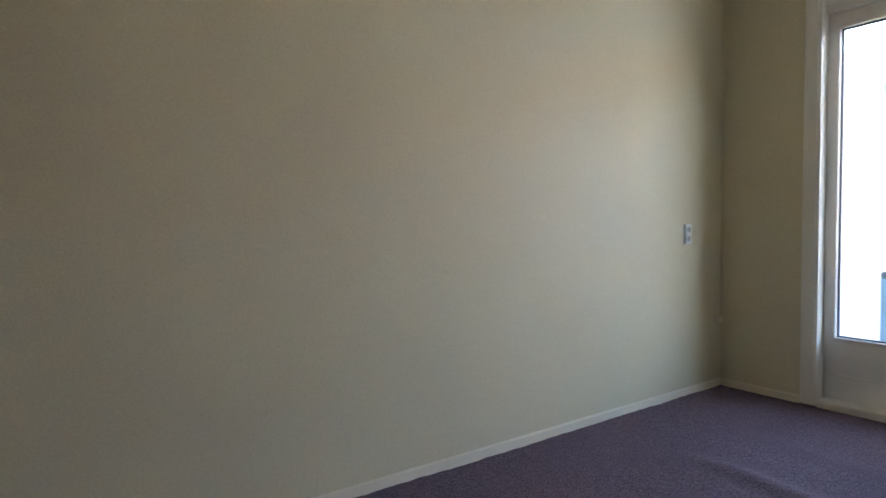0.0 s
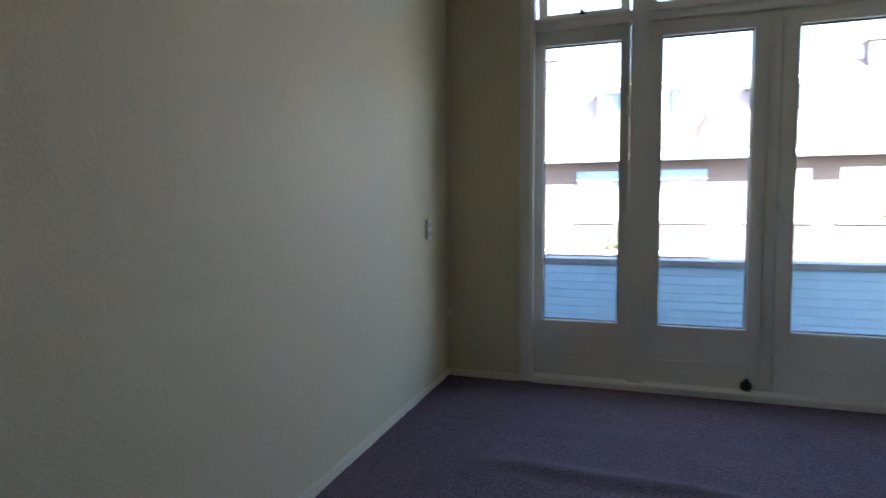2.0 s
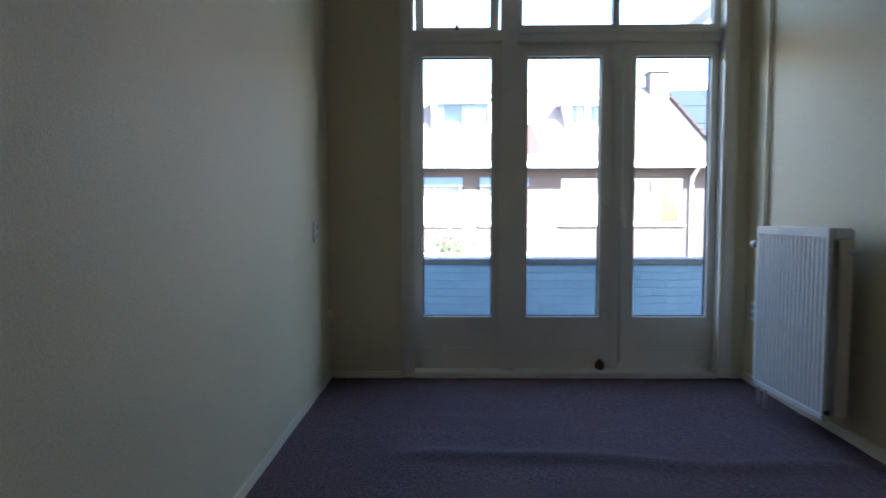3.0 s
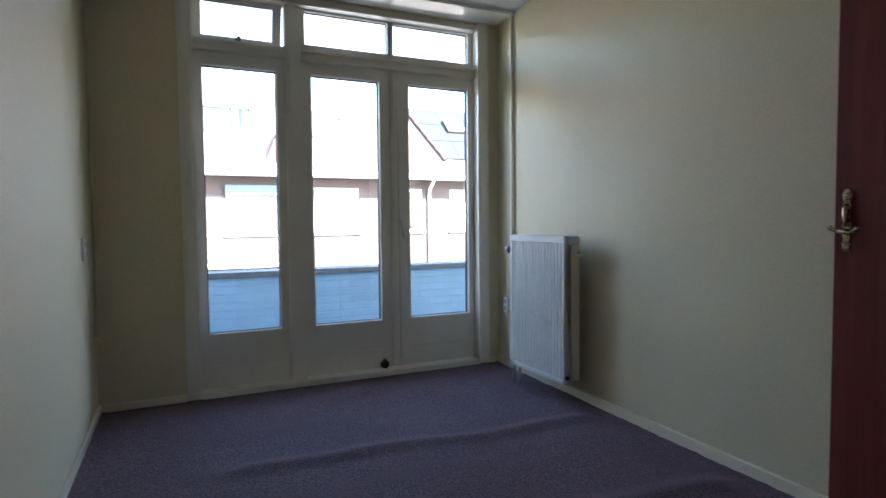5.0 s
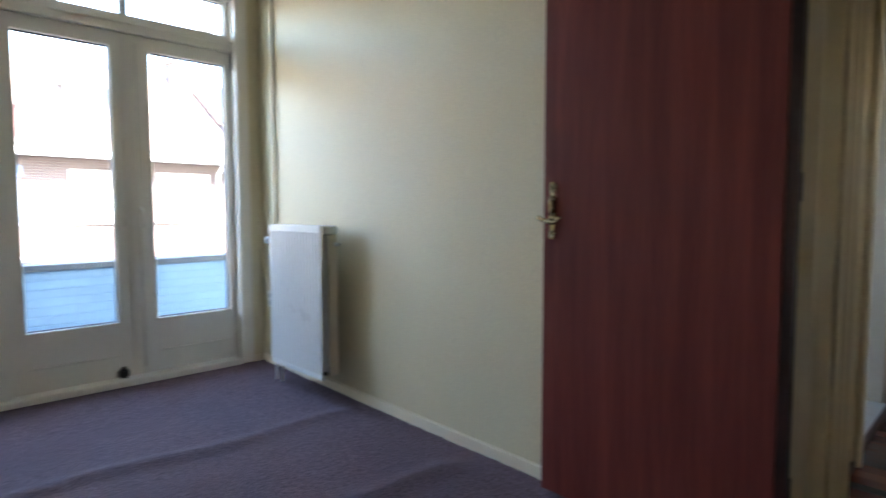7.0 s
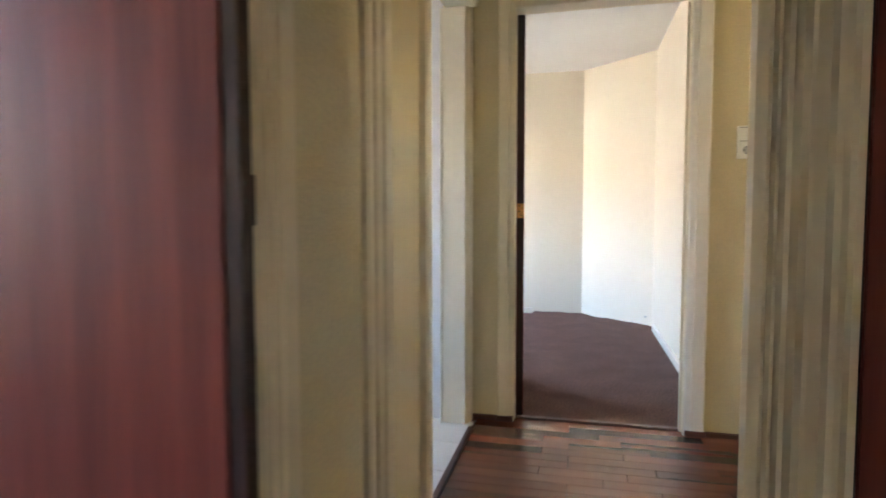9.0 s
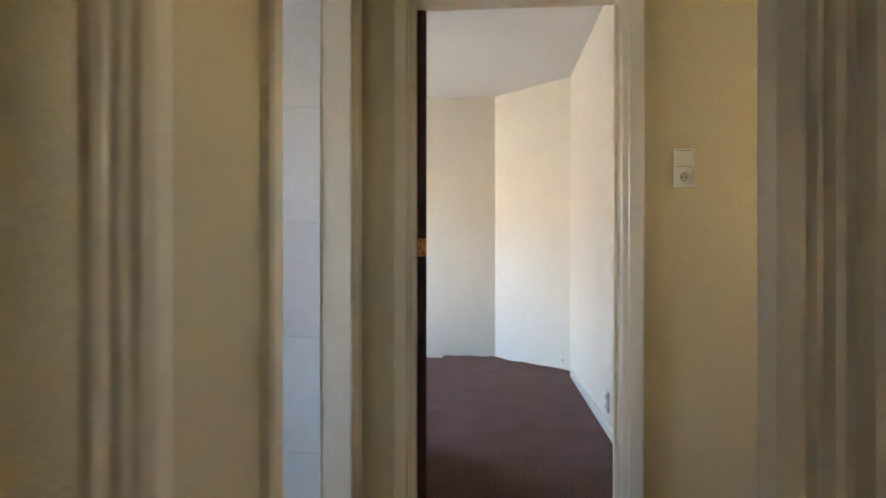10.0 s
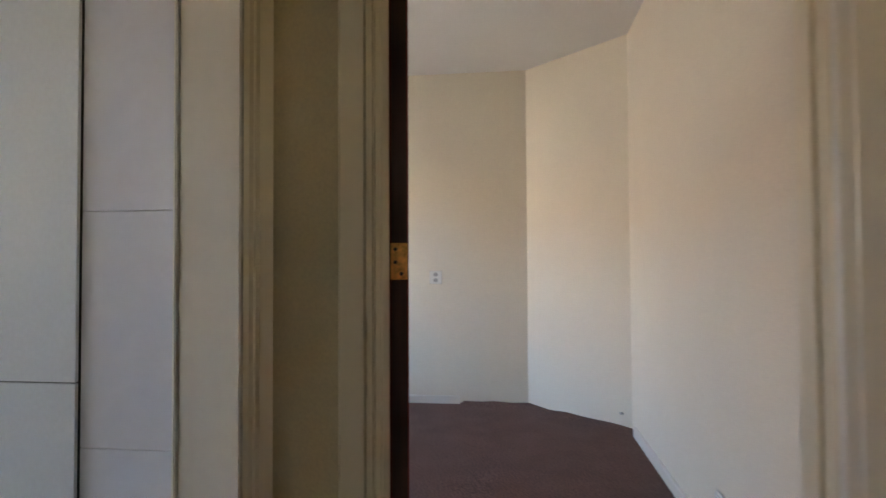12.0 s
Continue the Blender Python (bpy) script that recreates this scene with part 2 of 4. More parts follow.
def slab(us, zs, holes, t0, t1, axis):
    """A wall of thickness t0..t1 across axis, with rectangular holes (u0, u1, z0, z1) right through it."""
    U = sorted({*us, *(h[0] for h in holes), *(h[1] for h in holes)})
    Z = sorted({*zs, *(h[2] for h in holes), *(h[3] for h in holes)})
    bm, made = bmesh.new(), {}

    def v(u, t, z):
        key = (round(u, 5), round(t, 5), round(z, 5))
        if key not in made:
            made[key] = bm.verts.new((t, u, z) if axis == "x" else (u, t, z))
        return made[key]

    def solid(i, k):
        if not (0 <= i < len(U) - 1 and 0 <= k < len(Z) - 1):
            return False
        u, z = (U[i] + U[i + 1]) / 2, (Z[k] + Z[k + 1]) / 2
        return not any(h[0] < u < h[1] and h[2] < z < h[3] for h in holes)

    for i in range(len(U) - 1):
        for k in range(len(Z) - 1):
            if not solid(i, k):
                continue
            a, b, c, e = U[i], U[i + 1], Z[k], Z[k + 1]
            for t in (t0, t1):
                bm.faces.new((v(a, t, c), v(b, t, c), v(b, t, e), v(a, t, e)))
            for di, dk, p, q in ((-1, 0, (a, c), (a, e)), (1, 0, (b, c), (b, e)), (0, -1, (a, c), (b, c)), (0, 1, (a, e), (b, e))):
                if not solid(i + di, k + dk):
                    bm.faces.new((v(p[0], t0, p[1]), v(p[0], t1, p[1]), v(q[0], t1, q[1]), v(q[0], t0, q[1])))
    bmesh.ops.recalc_face_normals(bm, faces=bm.faces[:])
    return bm


def tube(points, r, seg=10):
    """A round bar along a line of points."""
    bm, rings = bmesh.new(), []
    pts = [Vector(p) for p in points]
    for i, p in enumerate(pts):
        d = (pts[min(i + 1, len(pts) - 1)] - pts[max(i - 1, 0)]).normalized()
        a = d.orthogonal().normalized() if i == 0 else (a - d * a.dot(d)).normalized()
        b = d.cross(a)
        rad = r[i] if isinstance(r, (list, tuple)) else r
        rings.append([bm.verts.new(p + (a * math.cos(k * 2 * math.pi / seg) + b * math.sin(k * 2 * math.pi / seg)) * rad) for k in range(seg)])
    for s, e in zip(rings, rings[1:]):
        for k in range(seg):
            bm.faces.new((s[k], s[(k + 1) % seg], e[(k + 1) % seg], e[k]))
    bm.faces.new(rings[0][::-1]); bm.faces.new(rings[-1])
    bmesh.ops.recalc_face_normals(bm, faces=bm.faces[:])
    for f in bm.faces:
        f.smooth = len(f.verts) == 4
    return bm


def join(*bms):
    out = bmesh.new()
    for b in bms:
        me = bpy.data.meshes.new("t")
        b.to_mesh(me); b.free()
        out.from_mesh(me)
        bpy.data.meshes.remove(me)
    return out


def world_at(ob):
    p = Vector((0, 0, 0))
    while ob is not None:
        p = p + ob.location
        ob = ob.parent
    return p


def part(name, bm, material, parent, label=""):
    """One mesh, given in world places, as a part of a thing or of a part."""
    at = world_at(parent)
    bmesh.ops.translate(bm, verts=bm.verts[:], vec=-at)
    me = bpy.data.meshes.new(name)
    bm.to_mesh(me); bm.free()
    me.materials.append(material)
    ob = new(name, me)
    ob.parent = parent
    return tagged(ob, label)


def thing(name, base, label, category, group="", kind=""):
    ob = new(name)
    ob.location = base
    ob.empty_display_size = 0.05
    return tagged(ob, label, category, group, kind)


def solo(name, bm, material, label, category, group="", kind=""):
    me = bpy.data.meshes.new(name)
    bm.to_mesh(me); bm.free()
    me.materials.append(material)
    return tagged(new(name, me), label, category, group, kind)


def structure(name, bm, material, label, category):
    return solo(name, bm, material, label, category, kind="structure")


def piece(name, me, parent, at):
    """A further object on a shared mesh."""
    ob = new(name, me)
    ob.parent = parent
    ob.location = Vector(at) - world_at(parent)
    return ob


# ---- plan ----
XL, YW, YO = -1.188, 3.470, 3.74            # left wall, window wall inside and outside
XR0, XR1, YR = 1.420, 1.325, 0.20           # right wall's face at the window and at the door
CEIL_A, CEIL_B = 2.505, 2.615
YS = -3.30                                 # wall behind the walker
HX0, HX1 = 2.00, 3.462                      # hall from the thick wall to the far door wall
HY, HF, HS = 0.20, 0.255, -2.3                        # hall's side wall and its far end
BX0, BX1, BY = 3.58, 6.832, -1.01           # second room
DA0, DA1, DH = -0.71, 0.165, 2.10          # doorway out of the first room
KX0, KX1, KD = 2.436, 3.345, 0.366                      # doorway of the kitchen
DB0, DB1 = -0.822, 0.006                   # doorway of the second room

# ---- first room: shell ----
structure("wall_left", slab([YS, YW], [-0.3, CEIL_A], [], XL - 0.2, XL, "x"), WALL, "cream painted wall with fine textured wallpaper", "wall")
structure("wall_window", slab([XL - 0.2, 1.934], [-0.3, 2.9], [(-0.68, 1.285, 0.0, 2.48)], YW, YO, "y"), WALL, "cream painted wall around the glazed doors", "wall")
# opening behind the walker is added to let fill light in
structure("wall_south", slab([XL - 0.2, 2.002], [-0.3, CEIL_A], [(0.24, 0.42, 1.24, 1.41)], YS - 0.2, YS, "y"), WALL, "cream painted wall with a small unseen opening added for fill light", "wall")
bm = prism([(XR0, YW), (XR1, YR), (XR1, DA1 + 0.035), (1.932, DA1 + 0.035), (1.932, YW)], -0.3, 2.9)
structure("wall_right", bm, WALL, "cream painted wall behind the radiator", "wall")
structure("wall_right_south", bx(1.932, 2.002, YS, DA0, -0.3, 2.9), WALL, "cream painted wall beside the doorway", "wall")
structure("wall_over_door", bx(1.932, 2.002, DA0, DA1 + 0.035, DH + 0.03, 2.9), WALL, "cream painted wall over the doorway", "wall")
structure("ceiling", bx(XL - 0.2, 1.932, YS - 0.2, YW, CEIL_A, 2.9), CEIL, "white painted ceiling of the first room", "ceiling")
structure("trim_soffit", bx(XL, 1.408, 3.22, YW - 0.002, 2.482, CEIL_A - 0.001, 0.004), SOFFIT, "glossy white board under the ceiling along the window", "trim")

# carpet with folds
FOLDS = [(2.25, -0.045, 0.028, 0.055, -0.75, 1.28), (1.45, -0.08, 0.024, 0.06, 0.15, 1.28), (1.95, 0.02, 0.005, 0.06, -0.6, 0.6), (2.75, 0.03, 0.004, 0.06, -0.8, 0.5)]


def carpet_height(x, y):
    z = -0.008 + 0.0015 * noise.noise((x * 2.1, y * 2.1, 0.3))
    for y0, slope, h, w, xa, xb in FOLDS:
        c = y0 + slope * (x - 0.2) + 0.03 * math.sin(3.1 * x + y0) + 0.012 * math.sin(8 * x)
        fade = max(0.0, min(1.0, (x - xa) / 0.35, (xb - x) / 0.12))
        u = (y - c) / w
        z += h * fade * (0.75 + 0.25 * noise.noise((x * 3, y0, 1.0))) * math.exp(-u * u)
    # loosely cut edge that rides up the skirting
    wall = XR1 - 0.015 + (XR0 - XR1 - 0.004) * (y - 0.26) / (YW - 0.28)
    e = min(x - XL - 0.014, wall - x if y > 0.26 else 1.0)
    if e < 0.035:
        z += (0.002 + 0.005 * noise.noise((0.3, y * 4, 4.0)) + 0.004 * noise.noise((0.7, y * 21, 9.0))) * (1 - max(e, 0) / 0.035)
    return z


def sheet(x0, x1, y0, y1, nx, ny, height, zb):
    bm = bmesh.new()
    rows = [[bm.verts.new((x0 + (x1 - x0) * i / nx, y0 + (y1 - y0) * j / ny, height(x0 + (x1 - x0) * i / nx, y0 + (y1 - y0) * j / ny))) for i in range(nx + 1)] for j in range(ny + 1)]
    for j in range(ny):
        for i in range(nx):
            bm.faces.new((rows[j][i], rows[j][i + 1], rows[j + 1][i + 1], rows[j + 1][i])).smooth = True
    return bm


structure("floor", bx(XL - 0.2, BX1 + 0.2, YS - 0.2, YO, -0.3, -0.025), CONCRETE, "concrete floor slab", "floor")
structure("floor_carpet", sheet(XL, 1.955, YS, 3.52, 170, 300, carpet_height, -0.02), CARPET, "brown carpet with loose folds and blue window light in its colour", "carpet")

# skirting boards
structure("baseboard_left", bx(XL, XL + 0.014, YS, YW, -0.02, 0.038, 0.005), CREAM, "white painted skirting board", "skirting board")
structure("baseboard_window", bx(XL + 0.014, -0.731, YW - 0.014, YW, -0.02, 0.036, 0.005), CREAM, "white painted skirting board", "skirting board")
structure("baseboard_window_corner", bx(1.335, 1.40, YW - 0.014, YW, -0.02, 0.04, 0.005), CREAM, "white painted skirting board", "skirting board")
bm = prism([(XR0 - 0.001, YW - 0.02), (XR0 - 0.019, YW - 0.02), (XR1 - 0.015, 0.26), (XR1 + 0.003, 0.26)], -0.02, 0.043)
structure("baseboard_right", bm, CREAM, "white painted skirting board", "skirting board")

# ---- glazed door set ----
FY0, FY1, GY = 3.535, 3.625, 3.594
win = thing("window_1", (0.3, 3.6, 0.0), "white timber set of glazed balcony doors with fanlights above", "glazed doors", kind="structure")
part("left_jamb", bx(-0.68, -0.655, FY0 - 0.06, FY1, 0.0, 2.48, 0.003), TRIM, win)
part("right_jamb", bx(1.262, 1.285, FY0 - 0.06, FY1, 0.0, 2.48, 0.003), TRIM, win)
part("head", bx(-0.655, 1.262, FY0 - 0.05, FY1, 2.435, 2.48, 0.004), TRIM, win)
part("post", join(bx(-0.105, -0.005, 3.518, FY1, 0.0, 2.435, 0.008), bx(-0.09, -0.02, 3.508, 3.518, 0.0, 2.435, 0.005)), TRIM, win)
part("transom", join(bx(-0.655, -0.105, 3.515, FY1, 2.10, 2.165, 0.006), bx(-0.655, -0.105, 3.50, 3.515, 2.142, 2.165, 0.005)), TRIM, win)
part("transom", join(bx(-0.005, 1.262, 3.515, FY1, 2.10, 2.165, 0.006), bx(-0.005, 1.262, 3.50, 3.515, 2.142, 2.165, 0.005)), TRIM, win)
part("threshold", bx(-0.648, 1.255, YW - 0.014, FY1 + 0.05, -0.02, 0.028, 0.006), TRIM, win)


def glazed_leaf(x0, x1, gx0, gx1, name, label):
    """A leaf with one tall pane over a solid bottom panel; gx0..gx1 is the pane."""
    z0, z1, g0, g1, yf, yb = 0.0285, 2.0995, 0.366, 2.016, 3.558, 3.60
    bm = slab([x0, x1], [z0, z1], [(gx0, gx1, g0, g1)], yf, yb + 0.008, "y")
    leaf = part(name, bm, TRIM, win, label)
    # glazing beads around the pane
    for a, b, c, e in ((gx0, gx1, g0 - 0.014, g0), (gx0, gx1, g1, g1 + 0.014), (gx0 - 0.014, gx0, g0 - 0.014, g1 + 0.014), (gx1, gx1 + 0.014, g0 - 0.014, g1 + 0.014)):
        part("glazing_bead", bx(a, b, yf - 0.007, yf + 0.002, c, e, 0.003), TRIM, leaf)
    seal = slab([gx0 - 0.002, gx1 + 0.002], [g0 - 0.002, g1 + 0.002], [(gx0 + 0.007, gx1 - 0.007, g0 + 0.007, g1 - 0.007)], 3.580, GY + 0.006, "y")
    part("seal", seal, PUTTY, leaf)
    p = part("pane", bx(gx0 - 0.001, gx1 + 0.001, GY - 0.002, GY + 0.002, g0 - 0.001, g1 + 0.001), GLASS, leaf)
    p.visible_shadow = False
    # weather bar ledge on the bottom panel
    part("panel_moulding", prism([(yf - 0.006, 0.156), (yf - 0.007, 0.162), (yf - 0.004, 0.165), (yf + 0.001, 0.166), (yf + 0.001, 0.154)], gx0 + 0.01, gx1 - 0.005, "x"), TRIM, leaf)
    return leaf


leaf1 = glazed_leaf(-0.6545, -0.1055, -0.599, -0.158, "side_light", "fixed side light")
leaf2 = glazed_leaf(-0.0045, 0.6385, 0.064, 0.527, "door_leaf", "glazed leaf")
leaf3 = glazed_leaf(0.6395, 1.2615, 0.747, 1.214, "door_leaf", "glazed leaf")
part("meeting_strip", join(bx(0.600, 0.655, 3.541, 3.558, 0.036, 2.095, 0.006), bx(0.618, 0.646, 3.534, 3.541, 0.036, 2.095, 0.003)), TRIM, leaf2)
# espagnolette bolt, its foot and the two handles
part("bolt_rod", tube([(0.662, 3.545, 0.05), (0.662, 3.545, 2.085)], 0.006), TRIM, leaf3)
part("rod_guide", bx(0.652, 0.674, 3.535, 3.558, 0.03, 0.075, 0.003), TRIM, leaf3)
part("rod_guide", bx(0.652, 0.674, 3.535, 3.558, 2.05, 2.085, 0.003), TRIM, leaf3)
part("handle", join(tube([(0.664, 3.558, 1.06), (0.664, 3.518, 1.055), (0.672, 3.511, 1.02), (0.682, 3.509, 0.94)], [0.011, 0.011, 0.010, 0.008]), bx(0.652, 0.676, 3.548, 3.559, 0.98, 1.10, 0.004)), TRIM, leaf3, "white lever handle")
part("handle", tube([(0.576, 3.558, 1.075), (0.576, 3.535, 1.07), (0.576, 3.531, 1.02), (0.576, 3.535, 0.96), (0.576, 3.558, 0.955)], 0.007), TRIM, leaf2, "white grip handle")
stop = thing("door_bolt", (0.535, 3.533, 0.06), "black steel foot bolt low on the glazed door", "door bolt")
part("body", bx(0.508, 0.562, 3.511, 3.557, 0.03, 0.082, 0.010, 3), STEEL, stop)
part("knob", tube([(0.535, 3.533, 0.080), (0.535, 3.533, 0.096)], 0.011), STEEL, stop)
part("latch", tube([(0.545, 3.528, 0.034), (0.552, 3.513, 0.018)], 0.006), STEEL, stop)

# fanlights: a pair of fixed panes and one hopper that stands open
for x0, x1 in ((0.03, 0.598), (0.640, 1.225)):
    f = part("fanlight", slab([x0 - 0.034, x1 + 0.034 if x1 > 1 else x1 + 0.021], [2.165, 2.435], [(x0, x1, 2.213, 2.424)], 3.565, 3.62, "y"), TRIM, win)
    part("seal", slab([x0 - 0.001, x1 + 0.001], [2.212, 2.425], [(x0 + 0.005, x1 - 0.005, 2.218, 2.419)], GY - 0.005, GY + 0.005, "y"), PUTTY, f)
    p = part("pane", bx(x0, x1, GY - 0.002, GY + 0.002, 2.213, 2.424), GLASS, f)
    p.visible_shadow = False
hop = new("hopper")
hop.parent = win
hop.location = Vector((-0.38, 3.565, 2.44)) - world_at(win)
hop.name = "hopper_fanlight"


def hopper_part(name, bm, material):
    me = bpy.data.meshes.new(name)
    bm.to_mesh(me); bm.free()
    me.materials.append(material)
    ob = new(name, me)
    ob.parent = hop
    return ob


hopper_part("sash", slab([-0.267, 0.267], [-0.27, -0.004], [(-0.215, 0.215, -0.232, -0.034)], 0.0, 0.04, "y"), TRIM)
p = hopper_part("pane", bx(-0.216, 0.216, 0.018, 0.022, -0.233, -0.033), GLASS)
p.visible_shadow = False
hopper_part("seal", slab([-0.216, 0.216], [-0.233, -0.033], [(-0.210, 0.210, -0.227, -0.039)], 0.014, 0.026, "y"), PUTTY)
part("stay_peg", bx(-0.392, -0.370, 3.508, 3.53, 2.16, 2.20, 0.004), STEEL, win)
hopper_part("stay", join(tube([(0.0, -0.012, -0.238), (0.0, -0.03, -0.255)], 0.007), bx(-0.012, 0.012, -0.006, 0.0, -0.262, -0.225, 0.002)), STEEL)
hop.rotation_euler = (radians(14), 0, 0)

# architrave on the room side
arch = thing("trim_window_casing", (0.3, YW, 0), "white moulded casing around the glazed doors", "window casing", kind="structure")


def casing_profile(w, d):
    return [(0, 0), (0, d * 0.55), (w * 0.12, d * 0.8), (w * 0.22, d * 0.8), (w * 0.28, d), (w * 0.80, d), (w * 0.86, d * 0.72), (w, d * 0.62), (w, 0)]


part("casing", prism([(-0.730 + a, YW - b) for a, b in casing_profile(0.082, 0.018)], 0.0, 2.48), TRIM, arch)
part("casing", prism([(1.337 - a, YW - b) for a, b in casing_profile(0.085, 0.018)], 0.0, 2.48), TRIM, arch)
part("reveal", bx(-0.679, -0.652, YW - 0.002, FY0 - 0.058, 0.0, 2.478, 0.003), TRIM, arch)
part("reveal", bx(1.273, 1.284, YW - 0.012, FY0 - 0.058, 0.0, 2.478, 0.003), TRIM, arch)

# ---- things of the first room ----
def socket_plate(name, label, w, h, face, holes=1, axis="x", sign=1):
    """A wall socket: bevelled plate on a grey sheet for its shadow edge, wells whose depth is a grey shade disc, with
    two pin holes each. Built round the origin, facing +x.
    """
    t = thing(name, (0, 0, 0), label, "wall socket")
    part("plate", bx(0.003, 0.013, -w / 2, w / 2, -h / 2, h / 2, 0.004, 3), PLASTIC, t)
    part("edge_shadow", bx(0, 0.003, -w / 2 - 0.0015, w / 2 + 0.0015, -h / 2 - 0.0015, h / 2 + 0.0015), mat_shadow, t)
    for k in range(holes):
        zc = (k - (holes - 1) / 2) * h / max(holes, 1) * 0.9
        ring = tube([(0.0125, 0, zc), (0.0138, 0, zc)], 0.021, 20)
        well = part("well", ring, PLASTIC, t)
        part("well_shade", tube([(0.0130, 0.0, zc), (0.0142, 0.0, zc)], 0.0175, 20), mat_shadow, well)
        for s in (-1, 1):
            part("pin_hole", tube([(0.0138, s * 0.0095, zc), (0.0148, s * 0.0095, zc)], 0.003, 8), DARKPLASTIC, well)
    return t


# dark strips that draw the shade in the switch's gaps
mat_gap = mat("gap_shade", (0.20, 0.19, 0.17), 0.6, bump=0.0)
# grey for painted shadow edges of plates and wells, also a wall cap
mat_shadow = mat("shade_grey_plastic", (0.45, 0.44, 0.41), 0.5, bump=0.0)
s = socket_plate("wall_socket", "white double wall socket on the cream wall", 0.062, 0.115, 1, 2)
s.location = (XL + 0.0005, 3.10, 0.93)
s = socket_plate("wall_socket", "white wall socket low beside the radiator", 0.06, 0.11, 1, 2)
s.matrix_basis = pose(XR0 - 0.0095, 3.335, 0.44, 0, 0, 180)

knob = thing("pipe_valve", (XL + 0.03, YW - 0.03, 0.4), "small cream capped pipe stub in the corner", "pipe valve")
part("stub", tube([(XL, YW - 0.045, 0.40), (XL + 0.035, YW - 0.045, 0.40)], 0.012), CREAM, knob)
part("cap", tube([(XL + 0.012, YW - 0.045, 0.383), (XL + 0.012, YW - 0.045, 0.42), (XL + 0.012, YW - 0.045, 0.426)], [0.021, 0.021, 0.014], 14), CREAM, knob)
solo("corner_cable", tube([(XL + 0.008, YW - 0.010, 0.42), (XL + 0.010, YW - 0.009, 1.2), (XL + 0.008, YW - 0.011, 1.9), (XL + 0.008, YW - 0.01, 2.48)], 0.006), WALL, "thin cream painted cable in the room corner", "cable")
solo("cable_duct", bx(1.388, 1.404, 3.225, 3.25, 0.30, 2.482, 0.004), CREAM, "cream painted vertical cable duct on the wall", "cable duct")


def radiator():
    y0, y1, z0, z1, xf = 2.383, 2.962, 0.114, 0.958, 1.208
    r = thing("radiator", (xf + 0.05, (y0 + y1) / 2, z0), "white enamelled panel radiator with vertical ribs on the wall", "radiator")
    # ribbed front panel: one outline drawn up, with flat margins
    n, m = 17, 0.018
    pitch = (y1 - y0 - 2 * m) / n
    out = [(xf + 0.012, y0), (xf, y0 + 0.004)]
    for i in range(n):
        a = y0 + m + i * pitch
        out += [(xf, a + pitch * 0.10), (xf + 0.014, a + pitch * 0.22), (xf + 0.014, a + pitch * 0.46), (xf, a + pitch * 0.58)]
    out += [(xf, y1 - 0.004), (xf + 0.012, y1)]
    back = [(xf + 0.022, y1), (xf + 0.022, y0)]
    part("front_panel", prism(out + back, z0 + 0.03, z1 - 0.035), RADWHITE, r)
    part("top_margin", bx(xf - 0.001, xf + 0.022, y0, y1, z1 - 0.035, z1, 0.004), RADWHITE, r)
    part("bottom_margin", bx(xf - 0.001, xf + 0.022, y0, y1, z0, z0 + 0.03, 0.004), RADWHITE, r)
    part("back_panel", bx(1.292, 1.312, y0, y1, z0 + 0.015, z1 - 0.01, 0.006), RADWHITE, r)
    for i in range(14):
        a = y0 + 0.03 + i * (y1 - y0 - 0.06) / 13
        part("convector_fin", bx(xf + 0.024, 1.291, a - 0.002, a + 0.002, z0 + 0.06, z1 - 0.05), RADWHITE, r)
    part("side_cover", bx(xf + 0.048, 1.314, y0 - 0.004, y0 + 0.001, z0 + 0.02, z1 - 0.045, 0.0015), CREAM, r, "cream painted end cover")
    bars = [bx(xf + 0.004, xf + 0.026, y0 + 0.006, y1 - 0.006, z1, z1 + 0.003, 0.001), bx(1.291, 1.311, y0 + 0.006, y1 - 0.006, z1 - 0.008, z1 + 0.003, 0.001)]
    bars += [bx(xf + 0.026, 1.291, y0 + 0.008 + i * 0.0194, y0 + 0.0185 + i * 0.0194, z1 - 0.001, z1 + 0.0025) for i in range(29)]
    part("top_grille", join(*bars), RADWHITE, r)
    part("end_bracket", bx(xf + 0.022, 1.317, y0 - 0.004, y0 + 0.016, z1 - 0.04, z1 - 0.004, 0.003), RADWHITE, r)
    part("bottom_plug", tube([(1.225, y0 + 0.02, z0 + 0.04), (1.225, y0 - 0.012, z0 + 0.04)], 0.012), STEEL, r)
    part("air_vent", tube([(1.300, y0 + 0.02, 0.86), (1.300, y0 - 0.02, 0.86), (1.300, y0 - 0.045, 0.86)], [0.012, 0.012, 0.007]), PLASTIC, r)
    v = part("thermostat_valve", tube([(1.245, y1, 0.862), (1.245, y1 + 0.03, 0.862)], 0.012), STEEL, r)
    part("thermostat_head", tube([(1.245, y1 + 0.028, 0.862), (1.243, y1 + 0.035, 0.862), (1.235, y1 + 0.075, 0.862), (1.233, y1 + 0.082, 0.862)], [0.017, 0.023, 0.022, 0.016], 16), PLASTIC, v)
    part("dial_face", tube([(1.2331, y1 + 0.081, 0.862), (1.2325, y1 + 0.084, 0.862)], 0.0145, 14), DARKPLASTIC, v)
    part("scale_ring", tube([(1.244, y1 + 0.029, 0.862), (1.239, y1 + 0.058, 0.862)], 0.0245, 16), DARKPLASTIC, v)
    for yy in (y1 - 0.055, y1 + 0.01):
        part("supply_pipe", tube([(1.25, yy, -0.01), (1.25, yy, 0.13), (1.245, yy - 0.01, 0.17)], 0.008), RADWHITE, r)
